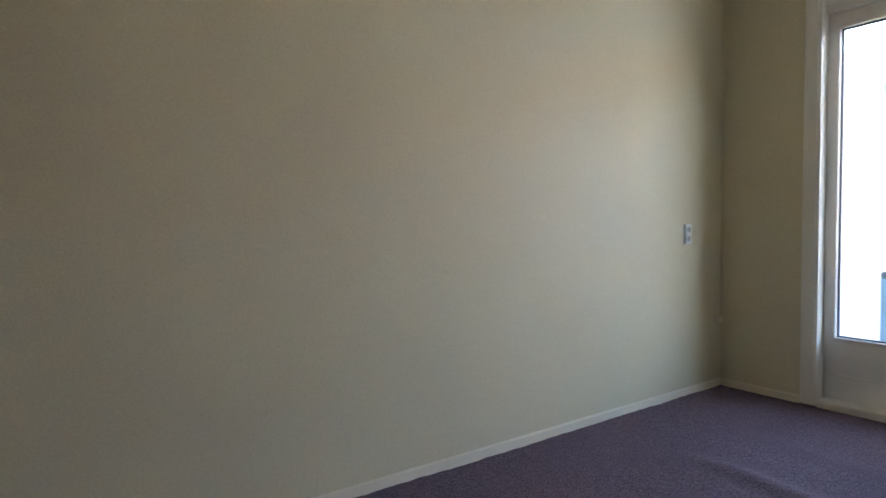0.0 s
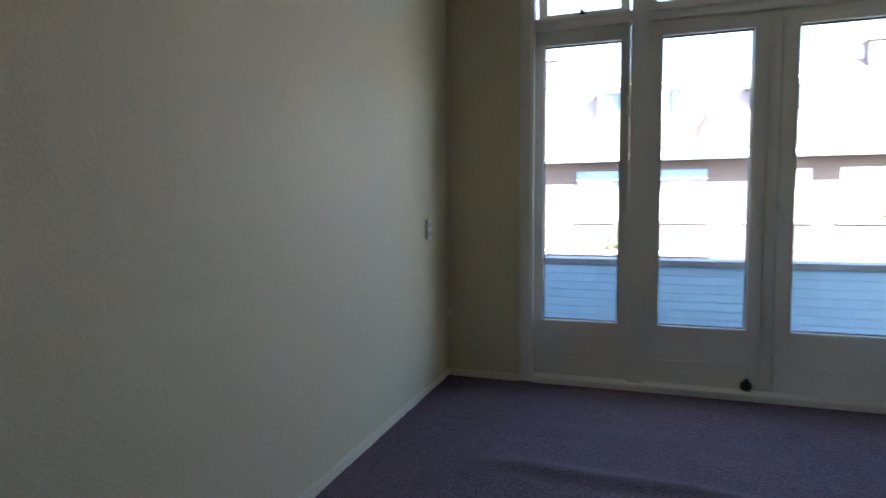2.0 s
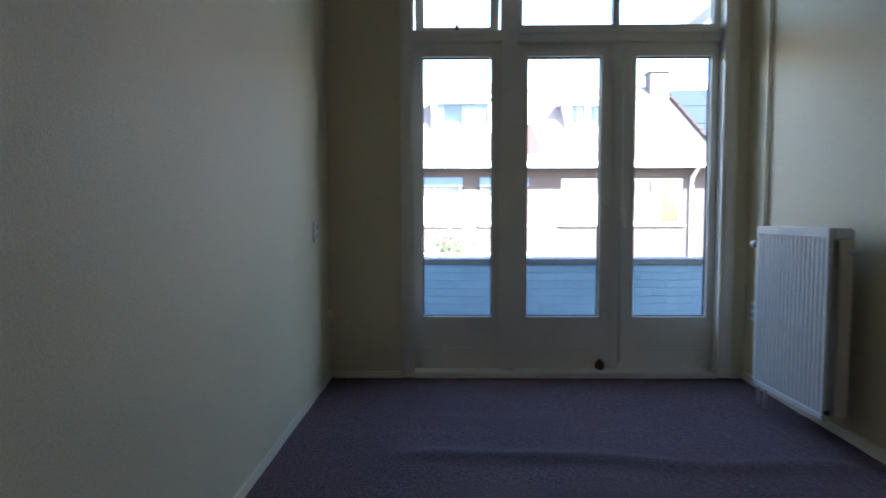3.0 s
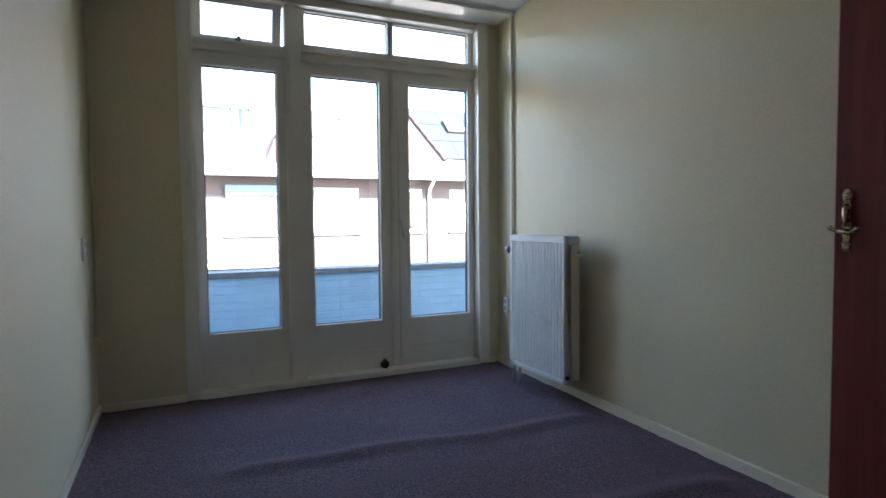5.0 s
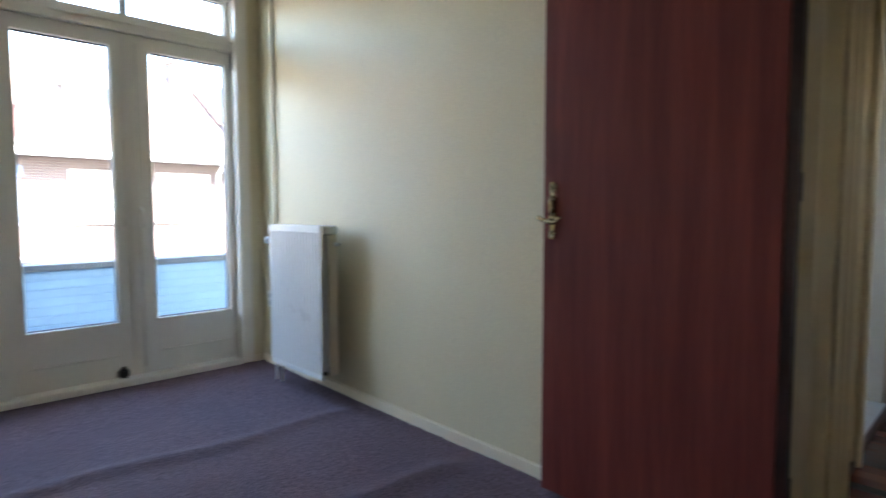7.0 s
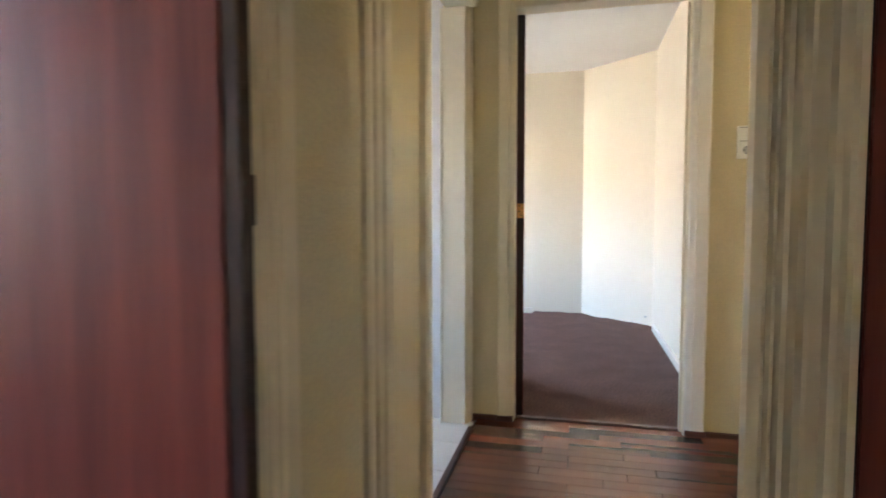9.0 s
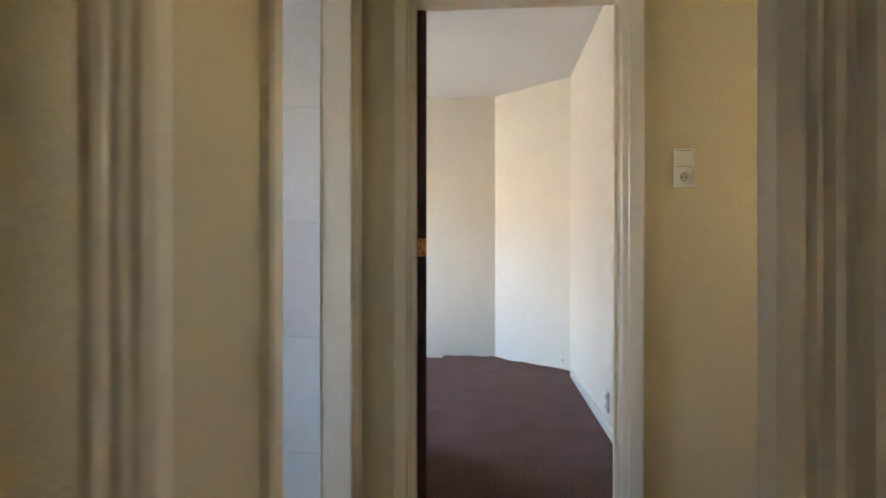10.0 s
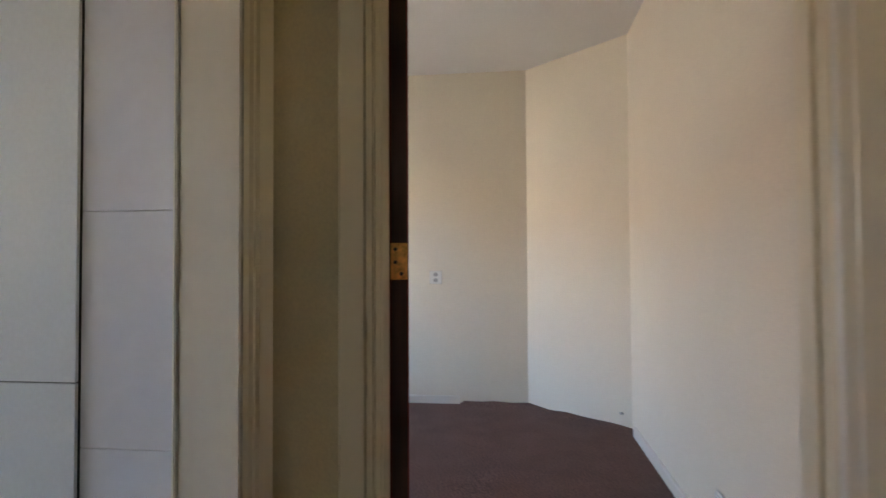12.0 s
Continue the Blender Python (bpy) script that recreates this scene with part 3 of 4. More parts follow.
    part("riser", tube([(1.25, y1 + 0.012, 0.12), (1.25, y1 + 0.014, 0.5), (1.247, y1 + 0.012, 0.85)], 0.007), RADWHITE, r)
    for yy in (y0 + 0.16, y1 - 0.16):
        part("wall_bracket", bx(1.312, 1.395, yy - 0.012, yy + 0.012, 0.60, 0.68, 0.003), RADWHITE, r)
    return r


radiator()


def room_door(name, label, width, height, thick, brass, rebate):
    """A flush door leaf hung at base; local x runs from the hinge along the leaf, local y is its thickness."""
    t = thing(name, (0, 0, 0), label, "door", kind="structure")
    part("leaf", bx(rebate, width, 0, thick, 0.012, height, 0.0025), MAHOGANY, t)
    part("edge_strip", bx(-0.004, rebate, 0.004, thick - 0.004, 0.012, height, 0.002), DARKWOOD, t)
    for z in (0.28, 1.105, 1.93):
        metal = BRASS if brass and z == 1.105 else DARKWOOD
        h = part("hinge", bx(-0.0075, -0.004, 0.002, thick - 0.002, z - 0.038, z + 0.038, 0.001), metal, t, "worn brass hinge plate" if metal == BRASS else "")
        for k in (-0.026, -0.002, 0.025):
            part("screw", tube([(-0.0092, thick / 2 + (0.008 if k else -0.008) * (1 if k > -0.01 else -0.6), z + k), (-0.0070, thick / 2 + (0.008 if k else -0.008) * (1 if k > -0.01 else -0.6), z + k)], 0.0042, 8), STEEL, h)
    return t


# leaf of the first room, folded back to the wall; its near face carries the handle
ANG = 89.1
da = room_door("door_1", "open mahogany veneered door folded back against the wall", 0.80, 2.085, 0.04, False, 0.024)


def handle_set(door, width, sign):
    """Antique brass lever on a long ornate back plate; sign picks the face of the leaf."""
    y = 0.04 if sign > 0 else 0.0
    o = lambda d: y + sign * d
    pl = []
    outline = [(-0.010, -0.078), (0.010, -0.078), (0.014, -0.060), (0.009, -0.045), (0.013, -0.025), (0.016, 0.0), (0.010, 0.03), (0.013, 0.07), (0.009, 0.085), (0.014, 0.105), (0.008, 0.125), (-0.008, 0.125), (-0.014, 0.105), (-0.009, 0.085), (-0.013, 0.07), (-0.010, 0.03), (-0.016, 0.0), (-0.013, -0.025), (-0.009, -0.045), (-0.014, -0.060)]
    cx, cz = width - 0.042, 1.02
    bm = prism([(cx + a, cz + b) for a, b in outline], min(o(0), o(0.006)), max(o(0), o(0.006)), "y")
    h = part("back_plate", bm, OLDBRASS, door, "antique brass plate")
    for dz in (-0.072, -0.062, -0.052, 0.112, 0.102, 0.092):
        part("bead", tube([(cx - 0.011, o(0.007), cz + dz), (cx + 0.011, o(0.007), cz + dz)], 0.0035, 8), OLDBRASS, h)
    part("boss", tube([(cx, o(0.006), cz + 0.075), (cx, o(0.014), cz + 0.06), (cx, o(0.012), cz + 0.02), (cx, o(0.008), cz + 0.005)], [0.006, 0.009, 0.009, 0.006]), OLDBRASS, h)
    part("lever", tube([(cx, o(0.004), cz - 0.012), (cx, o(0.045), cz - 0.012), (cx - 0.012, o(0.052), cz - 0.014), (cx - 0.035, o(0.052), cz - 0.020), (cx - 0.055, o(0.052), cz - 0.010), (cx - 0.062, o(0.052), cz + 0.002)], [0.008, 0.008, 0.009, 0.007, 0.007, 0.009]), OLDBRASS, h)
    part("knob_end", tube([(cx + 0.004, o(0.045), cz - 0.012), (cx + 0.02, o(0.05), cz - 0.006), (cx + 0.028, o(0.05), cz)], [0.008, 0.007, 0.009]), OLDBRASS, h)


handle_set(da, 0.80, 1)
da.matrix_basis = pose(1.286, 0.166, 0.0, 0, 0, ANG)

# doorway frame: lining of a deep wall, with a moulded strip near the hall
fr = thing("trim_doorway", (1.6, -0.27, 0), "cream gloss painted frame of the deep doorway", "door frame", kind="structure")


# end of the projecting wall: corner post, flat lining, moulded strip
def left(pts):
    return [(x, DA1 + d) for x, d in pts]


part("corner_post", prism(left([(1.295, 0.034), (1.295, 0.006), (1.303, -0.004), (1.319, -0.006), (1.323, -0.012), (1.337, -0.014), (1.341, -0.020), (1.377, -0.024), (1.387, -0.012), (1.389, 0.034)]), 0.0, DH + 0.03), CREAM, fr)
part("lining", prism(left([(1.389, 0.006), (1.749, 0.010), (1.749, 0.034), (1.389, 0.034)]), 0.0, DH + 0.03), WALL, fr, "cream papered lining")
part("moulding", prism(left([(1.749, 0.034), (1.749, -0.004), (1.757, -0.012), (1.765, -0.014), (1.767, -0.004), (1.773, -0.022), (1.783, -0.030), (1.787, -0.016), (1.795, -0.036), (1.811, -0.046), (1.821, -0.040), (1.825, -0.010), (1.887, -0.006), (1.927, 0.0), (1.927, 0.034)]), 0.0, DH + 0.03), CREAM, fr)
# wide stepped casing on the other side, facing the room
steps = [(2.002, DA0), (2.002, DA0 + 0.012), (1.942, DA0 + 0.014), (1.932, DA0 + 0.006), (1.915, DA0 - 0.004), (1.915, DA0 - 0.011), (1.925, DA0 - 0.015), (1.904, DA0 - 0.020), (1.904, DA0 - 0.027), (1.919, DA0 - 0.031), (1.896, DA0 - 0.038), (1.890, DA0 - 0.047), (1.913, DA0 - 0.051), (1.910, DA0 - 0.071), (1.878, DA0 - 0.076), (1.875, DA0 - 0.084), (1.902, DA0 - 0.089), (1.896, DA0 - 0.118), (1.870, DA0 - 0.123), (1.867, DA0 - 0.136), (1.890, DA0 - 0.140), (1.884, DA0 - 0.156), (1.867, DA0 - 0.162), (1.867, DA0 - 0.178), (1.932, DA0 - 0.178), (1.932, DA0)]
part("casing", prism(steps, 0.0, DH + 0.12), CREAM, fr, "stepped cream casing")
part("head_lining", bx(1.88, 2.002, DA0, DA1, DH, DH + 0.03, 0.004), CREAM, fr)

# closed cupboard door beside the doorway
cd = thing("door_2", (1.89, -1.3, 0), "closed dark mahogany cupboard door beside the doorway", "door", kind="structure")
part("leaf", bx(1.895, 1.929, -1.66, DA0 - 0.197, 0.012, 2.085, 0.003), MAHOGANY, cd)
part("frame_strip", bx(1.899, 1.931, DA0 - 0.196, DA0 - 0.179, 0.0, 2.1, 0.002), DARKWOOD, cd)

# ---- hall ----
structure("wall_hall_corner", bx(KX1 + 0.03, HX1, HF, KD, -0.3, DH + 0.05), HALLWALL, "cream textured hall wall corner", "wall")
structure("wall_hall_kitchen", slab([1.934, HX1], [-0.3, 2.9], [(KX0 - 0.03, HX1, -0.3, DH + 0.05)], HY, HY + 0.15, "y"), HALLWALL, "cream textured hall wall beside the kitchen doorway", "wall")
structure("wall_hall_room", slab([HS, 2.45], [-0.3, 2.9], [(DB0 - 0.03, DB1 + 0.03, -0.02, DH + 0.05)], HX1, BX0, "x"), HALLWALL, "cream textured hall wall with the far doorway", "wall")
# unseen hole added in the end wall to brighten the hall
structure("wall_hall_south", slab([1.932, BX0], [-0.3, 2.9], [(2.52, 2.72, 1.44, 1.72)], HS - 0.2, HS, "y"), HALLWALL, "cream painted hall end wall with a small unseen opening added for light", "wall")
structure("ceiling_hall", bx(2.002, HX1, HS, HY, CEIL_B, 2.9), CEIL, "white painted hall ceiling", "ceiling")

bf = thing("trim_room_doorway", (HX1, -0.42, 0), "cream gloss moulded frame of the far doorway", "door frame", kind="structure")


def casing_on_x(y0, s, w):
    """A moulded architrave on the hall wall, from the opening's edge y0 outwards in the direction s."""
    pts = [(0, 0.0), (0, 0.012), (0.09, 0.016), (0.12, 0.011), (0.15, 0.011), (0.18, 0.019), (0.28, 0.020), (0.31, 0.012), (0.34, 0.012), (0.37, 0.022), (0.92, 0.025), (1.0, 0.018), (1.0, 0.0)]
    return prism([(HX1 - d, y0 + s * a * w) for a, d in pts], 0.0, DH + 0.10)


part("casing", casing_on_x(DB1 + 0.003, 1, 0.083), CREAM, bf)
part("casing", prism([(HX1 - d, DB0 - 0.004 - a * 0.092) for a, d in ((0, 0.0), (0, 0.014), (0.06, 0.019), (0.30, 0.021), (0.34, 0.025), (0.90, 0.026), (0.97, 0.022), (1.0, 0.012), (1.0, 0.0))], 0.0, DH + 0.10), TRIM, bf)
part("head_casing", bx(HX1 - 0.021, HX1, DB0 - 0.004, DB1 + 0.004, DH + 0.024, DH + 0.10, 0.004), CREAM, bf)
part("lining", bx(HX1 - 0.004, BX0 - 0.045, DB1, DB1 + 0.03, 0.0, DH + 0.05, 0.002), CREAM, bf)
part("lining", bx(HX1 - 0.004, BX0 + 0.002, DB0 - 0.03, DB0, 0.0, DH + 0.05, 0.002), CREAM, bf)
part("head_lining", bx(HX1 - 0.004, BX0 + 0.002, DB0, DB1, DH + 0.031, DH + 0.05, 0.002), CREAM, bf)
part("door_stop", bx(3.497, 3.52, DB0, DB0 + 0.012, 0.0, DH, 0.002), CREAM, bf)
part("plinth_block", bx(HX1 - 0.028, HX1 - 0.002, DB1 + 0.005, DB1 + 0.089, 0.0, 0.03, 0.002), SKIRT_DARK, bf)
part("plinth_block", bx(HX1 - 0.028, HX1 - 0.002, DB0 - 0.098, DB0 - 0.006, 0.0, 0.03, 0.002), SKIRT_DARK, bf)
part("threshold", bx(3.50, 3.54, DB0, DB1, -0.02, 0.010, 0.004), SKIRT_DARK, bf)

db = room_door("door_3", "open dark mahogany door of the far room, seen on its edge", 0.80, 2.112, 0.04, True, 0.0)
db.matrix_basis = pose(BX0 - 0.052, DB1 - 0.040, 0.0, 0, 0, 12)
kf = thing("trim_kitchen_doorway", (2.8, HY, 0), "cream gloss frame of the kitchen doorway", "door frame", kind="structure")
part("lining", bx(KX0 - 0.03, KX0, HY - 0.004, HY + 0.154, 0.0, DH + 0.02, 0.003), CREAM, kf)
part("lining", bx(KX1, KX1 + 0.03, HF - 0.012, KD + 0.004, 0.0, DH + 0.02, 0.006, 3), TRIM, kf)
part("head_lining", bx(KX0 - 0.03, KX1 + 0.03, HY - 0.004, HY + 0.154, DH + 0.02, DH + 0.05, 0.003), CREAM, kf)


def casing_on_y(x0, s, w, yf):
    pts = [(0, 0.0), (0, 0.012), (0.1, 0.018), (0.13, 0.012), (0.16, 0.012), (0.19, 0.022), (0.29, 0.022), (0.32, 0.014), (0.35, 0.014), (0.38, 0.026), (0.90, 0.030), (1.0, 0.022), (1.0, 0.0)]
    return prism([(x0 + s * a * w, yf - d) for a, d in pts], 0.0, DH + 0.10)


part("casing", casing_on_y(KX0 - 0.006, -1, 0.10, HY), CREAM, kf)
part("casing", casing_on_y(KX1 + 0.006, 1, 0.10, HF), CREAM, kf)
part("head_casing", bx(KX0 - 0.006, KX1 + 0.006, HY - 0.024, HY, DH + 0.03, DH + 0.10, 0.004), CREAM, kf)

structure("baseboard_hall_far", bx(HX1 - 0.014, HX1, HS, DB0 - 0.10, -0.01, 0.026, 0.004), SKIRT_DARK, "low dark wooden skirting strip", "skirting board")
structure("baseboard_hall_corner", bx(HX1 - 0.014, HX1, DB1 + 0.090, HF, -0.01, 0.026, 0.004), SKIRT_DARK, "low dark wooden skirting strip", "skirting board")
structure("baseboard_hall_side", bx(1.935, KX0 - 0.11, HY - 0.014, HY, -0.01, 0.026, 0.004), SKIRT_DARK, "low dark wooden skirting strip", "skirting board")
structure("threshold_kitchen", bx(KX0, HX1 - 0.16, HY - 0.004, HY + 0.022, -0.02, 0.014, 0.004), SKIRT_DARK, "dark wooden strip at the kitchen doorway", "threshold")

def round_well(face, back, y0, y1, z0, z1, cy, cz, r, n=24):
    """A square socket face with a round well sunk into it, facing -x."""
    bm = bmesh.new()
    ang = [2 * math.pi * (i + 0.5) / n for i in range(n)]
    ring = [(math.cos(a), math.sin(a)) for a in ang]

    def loop(x, scale, square=False):
        out = []
        for c, q in ring:
            if square:
                k = 1 / max(abs(c), abs(q))
                out.append(bm.verts.new((x, cy + c * k * (y1 - y0) / 2 * scale, cz + q * k * (z1 - z0) / 2 * scale)))
            else:
                out.append(bm.verts.new((x, cy + c * r * scale, cz + q * r * scale)))
        return out
    loops = [loop(back, 1, True), loop(face + 0.0012, 1, True), loop(face, 0.96, True), loop(face - 0.0008, 1.10),
             loop(face, 1.0), loop(back + 0.002, 0.94)]
    for p, q in zip(loops, loops[1:]):
        for i in range(n):
            bm.faces.new((p[i], p[(i + 1) % n], q[(i + 1) % n], q[i]))
    bm.faces.new(loops[-1])
    bmesh.ops.recalc_face_normals(bm, faces=bm.faces)
    return bm


SWY, SWZ = -1.0725, 1.4215
sw = thing("light_switch", (HX1, SWY, SWZ), "white rocker switch above a single wall socket", "light switch")
part("frame", slab([SWY - 0.040, SWY + 0.040], [SWZ - 0.076, SWZ + 0.076],
                   [(SWY - 0.0315, SWY + 0.0315, SWZ + 0.004, SWZ + 0.070), (SWY - 0.0305, SWY + 0.0305, SWZ - 0.068, SWZ - 0.006)], HX1 - 0.0125, HX1 - 0.003, "x"), PLASTIC, sw)
# slightly larger grey sheet draws the plate's shadow edge
part("edge_shadow", bx(HX1 - 0.003, HX1, SWY - 0.0415, SWY + 0.0415, SWZ - 0.0775, SWZ + 0.0775), mat_shadow, sw)
# dark strips above and below the rocker hold the gaps' shade
for zg in (SWZ + 0.0055, SWZ + 0.0685):
    part("gap_line", bx(HX1 - 0.0122, HX1 - 0.0031, SWY - 0.0305, SWY + 0.0305, zg - 0.0013, zg + 0.0013), mat_gap, sw)
part("rocker", prism([(HX1 - 0.0031, SWZ + 0.0072), (HX1 - 0.0165, SWZ + 0.0076), (HX1 - 0.0135, SWZ + 0.0664), (HX1 - 0.0031, SWZ + 0.0668)], SWY - 0.0308, SWY + 0.0308, "y"), PLASTIC, sw)
SKZ = SWZ - 0.037
skt = part("socket_insert", round_well(HX1 - 0.0142, HX1 - 0.0032, SWY - 0.0302, SWY + 0.0302, SKZ - 0.0307, SKZ + 0.0307, SWY, SKZ, 0.0185), PLASTIC, sw)
for q in (-1, 1):
    part("pin_hole", tube([(HX1 - 0.0050, SWY + q * 0.0095, SKZ), (HX1 - 0.0062, SWY + q * 0.0095, SKZ)], 0.0034, 8), DARKPLASTIC, skt)
    part("earth_clip", bx(HX1 - 0.0122, HX1 - 0.0055, SWY - 0.0035, SWY + 0.0035, SKZ + q * 0.0165 - 0.0012, SKZ + q * 0.0165 + 0.0012), DARKPLASTIC, skt)

# ---- kitchen seen through its doorway ----
TX = 3.41
structure("wall_kitchen_tiled", bx(TX, HX1, KD + 0.003, 2.2, -0.3, 2.9), GROUT, "white tiled kitchen wall", "wall")
structure("ceiling_kitchen", bx(1.934, HX1, HY + 0.15, 2.45, CEIL_B, 2.9), CEIL, "white painted kitchen ceiling", "ceiling")
cab = thing("kitchen_tall_unit", (TX - 0.02, 0.95, 0), "white high gloss handleless tall kitchen unit", "kitchen cabinet")
# black body draws the shade in the gaps around the doors
part("body", bx(TX - 0.007, TX - 0.0005, 0.6145, 1.86, 0.0, 2.35), DARKPLASTIC, cab)
for (a, b) in ((0.617, 1.242), (1.248, 1.858)):
    part("door", bx(TX - 0.016, TX - 0.007, a, b, 0.8665, 2.35, 0.0008), CABINET, cab)
    part("door", bx(TX - 0.016, TX - 0.007, a, b, 0.02, 0.8635, 0.0008), CABINET, cab)

# white strip stands in for the light caught on the lining's rounded edge
solo("lining_edge_glint", bx(KX1 - 0.004, KX1 + 0.012, KD + 0.0045, KD + 0.0115, 0.0, DH + 0.02, 0.002), PLASTIC, "thin white strip painted as the highlight on the kitchen door lining's edge", "tile trim", kind="structure")

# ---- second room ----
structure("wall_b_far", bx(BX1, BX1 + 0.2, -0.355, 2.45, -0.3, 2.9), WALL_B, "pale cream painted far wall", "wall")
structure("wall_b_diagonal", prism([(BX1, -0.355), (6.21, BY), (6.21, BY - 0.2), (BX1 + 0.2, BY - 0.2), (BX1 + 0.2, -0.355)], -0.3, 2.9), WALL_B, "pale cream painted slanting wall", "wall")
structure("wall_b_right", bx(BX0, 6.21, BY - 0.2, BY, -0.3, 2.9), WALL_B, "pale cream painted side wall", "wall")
structure("ceiling_b", bx(BX0, BX1 + 0.2, BY - 0.2, 2.45, CEIL_B, 2.9), CEIL, "white painted ceiling of the far room", "ceiling")
structure("baseboard_b_far", bx(BX1 - 0.018, BX1, 0.175, 2.45, -0.02, 0.062, 0.004), TRIM, "white painted skirting board ending short", "skirting board")
structure("baseboard_b_right", bx(BX0, 6.10, BY, BY + 0.018, -0.02, 0.062, 0.004), TRIM, "white painted skirting board", "skirting board")


def carpet_b(x, y):
    z = 0.0015 * noise.noise((x * 2.3, y * 2.3, 7.3))
    u = ((y - 0.05) + 0.35 * (x - 4.9)) / 0.07
    z += 0.010 * math.exp(-u * u) * max(0.0, 1 - abs(x - 4.9) / 0.6)
    # loose edge that rides up the slanting wall
    d = (BX1 - x) * 0.707 + (y - BY) * 0.707 - 0.44
    e = min(BX1 - x, d / 1.0)
    if y < 0.17 and e < 0.10:
        z += 0.028 * (1 - max(e, 0) / 0.10) * (0.7 + 0.6 * noise.noise((x * 5, y * 5, 2.0)))
    return z


structure("floor_carpet_b", sheet(3.53, BX1 + 0.02, BY - 0.01, 2.45, 100, 110, carpet_b, -0.02), CARPET_B, "brown carpet with a loose frayed edge", "carpet")
s = socket_plate("wall_socket", "white double wall socket on the far wall", 0.095, 0.10, 1, 2)
s.matrix_basis = pose(BX1 - 0.0005, 0.365, 0.99, 0, 0, 180)
s = socket_plate("wall_socket", "white double wall socket low on the side wall", 0.065, 0.12, 1, 2)
s.matrix_basis = pose(4.60, BY + 0.0005, 0.18, 0, 0, 90)
solo("wall_plug", tube([(6.268, -0.965, 0.10), (6.247, -0.940, 0.105)], 0.008, 12), mat_shadow, "small grey cap low on the slanting wall", "wall cap")

# unseen front with the windows that light the kitchen and the far room
NY = 2.45
structure("wall_north", slab([1.934, BX1 + 0.2], [-0.3, 2.9], [(2.2, 3.18, 1.0, 2.15), (5.0, 6.6, 0.85, 2.12)], NY, NY + 0.25, "y"), WALL_B, "pale painted wall with the street windows", "wall")
for nm, x0, x1, z0, z1 in (("window_2", 2.2, 3.18, 1.0, 2.15), ("window_3", 5.0, 6.6, 0.85, 2.12)):
    w = thing(nm, ((x0 + x1) / 2, NY + 0.1, z0), "white framed window to the street", "window", kind="structure")
    part("window_frame", slab([x0, x1], [z0, z1], [(x0 + 0.05, (x0 + x1) / 2 - 0.02, z0 + 0.05, z1 - 0.05), ((x0 + x1) / 2 + 0.02, x1 - 0.05, z0 + 0.05, z1 - 0.05)], NY + 0.12, NY + 0.20, "y"), TRIM, w)
    p = part("pane", bx(x0 + 0.04, x1 - 0.04, NY + 0.16, NY + 0.164, z0 + 0.04, z1 - 0.04), GLASS, w)
    p.visible_shadow = False
    part("window_sill", bx(x0 - 0.03, x1 + 0.03, NY - 0.06, NY + 0.12, z0 - 0.02, z0, 0.004), TRIM, w)

# added out of view, only to shade the parapet's right end
structure("wall_sun_block", bx(1.934, BX1 + 0.2, NY, NY + 0.25, 2.9, 5.6), BRICK, "unseen brick wall added to keep the sun off the parapet", "wall")

# ---- balcony ----
structure("floor_balcony", bx(-0.85, 3.6, YO, 4.98, -0.35, -0.12), CONCRETE, "grey concrete balcony slab", "balcony floor")
structure("trim_balcony_soffit", bx(-3.4, 2.3, YO, 4.76, 2.84, 3.0), WHITEWOOD, "white painted balcony soffit", "soffit")
structure("trim_balcony_beam", bx(1.72, 1.86, YO, 5.35, 2.74, 2.838, 0.004), WHITEWOOD, "white painted beam under the soffit", "beam")
PY0, PY1, PZ = 4.75, 4.97, 0.60
par = thing("parapet", (0.5, PY0, -0.12), "white painted brick balcony parapet with blue sky shade in its colour and a dark coping", "parapet", kind="structure")
part("core", bx(-0.85, 3.6, PY0 + 0.0065, PY1, -0.12, PZ), SHADEBRICK, par)
cop = part("coping", bx(-0.768, 3.62, PY0 - 0.025, PY1 + 0.02, PZ, PZ + 0.048, 0.006), COPING, par)

scr = thing("balcony_screen", (-0.80, 4.2, -0.12), "tall white boarded screen closing the balcony's end", "balcony screen")
for k in range(9):
    zt = 2.10 - 0.035 * k
    part("board", bx(-0.800 + 0.003 * (k % 2), -0.773, YO + 0.005 + k * 0.112, YO + 0.114 + k * 0.112, -0.12, zt, 0.003), WHITEWOOD, scr)
part("rail", bx(-0.838, -0.802, YO, 4.745, 0.42, 0.50, 0.004), WHITEWOOD, scr)
part("rail", bx(-0.838, -0.802, YO, 4.745, 1.42, 1.50, 0.004), WHITEWOOD, scr)
part("post", bx(-0.85, -0.775, 4.752, 4.83, 0.648, 1.86, 0.004), WHITEWOOD, scr)

# ---- street and the row of houses opposite ----
GZ = -3.2
structure("ground", bx(-400, 400, -400, 400, GZ - 1, GZ), ASPHALT, "asphalt street ground", "ground")
structure("pavement", bx(-60, 60, 13.6, 15.99, GZ, GZ + 0.13, 0.01), PAVING, "grey paved footpath", "pavement")
FYH = 16.0


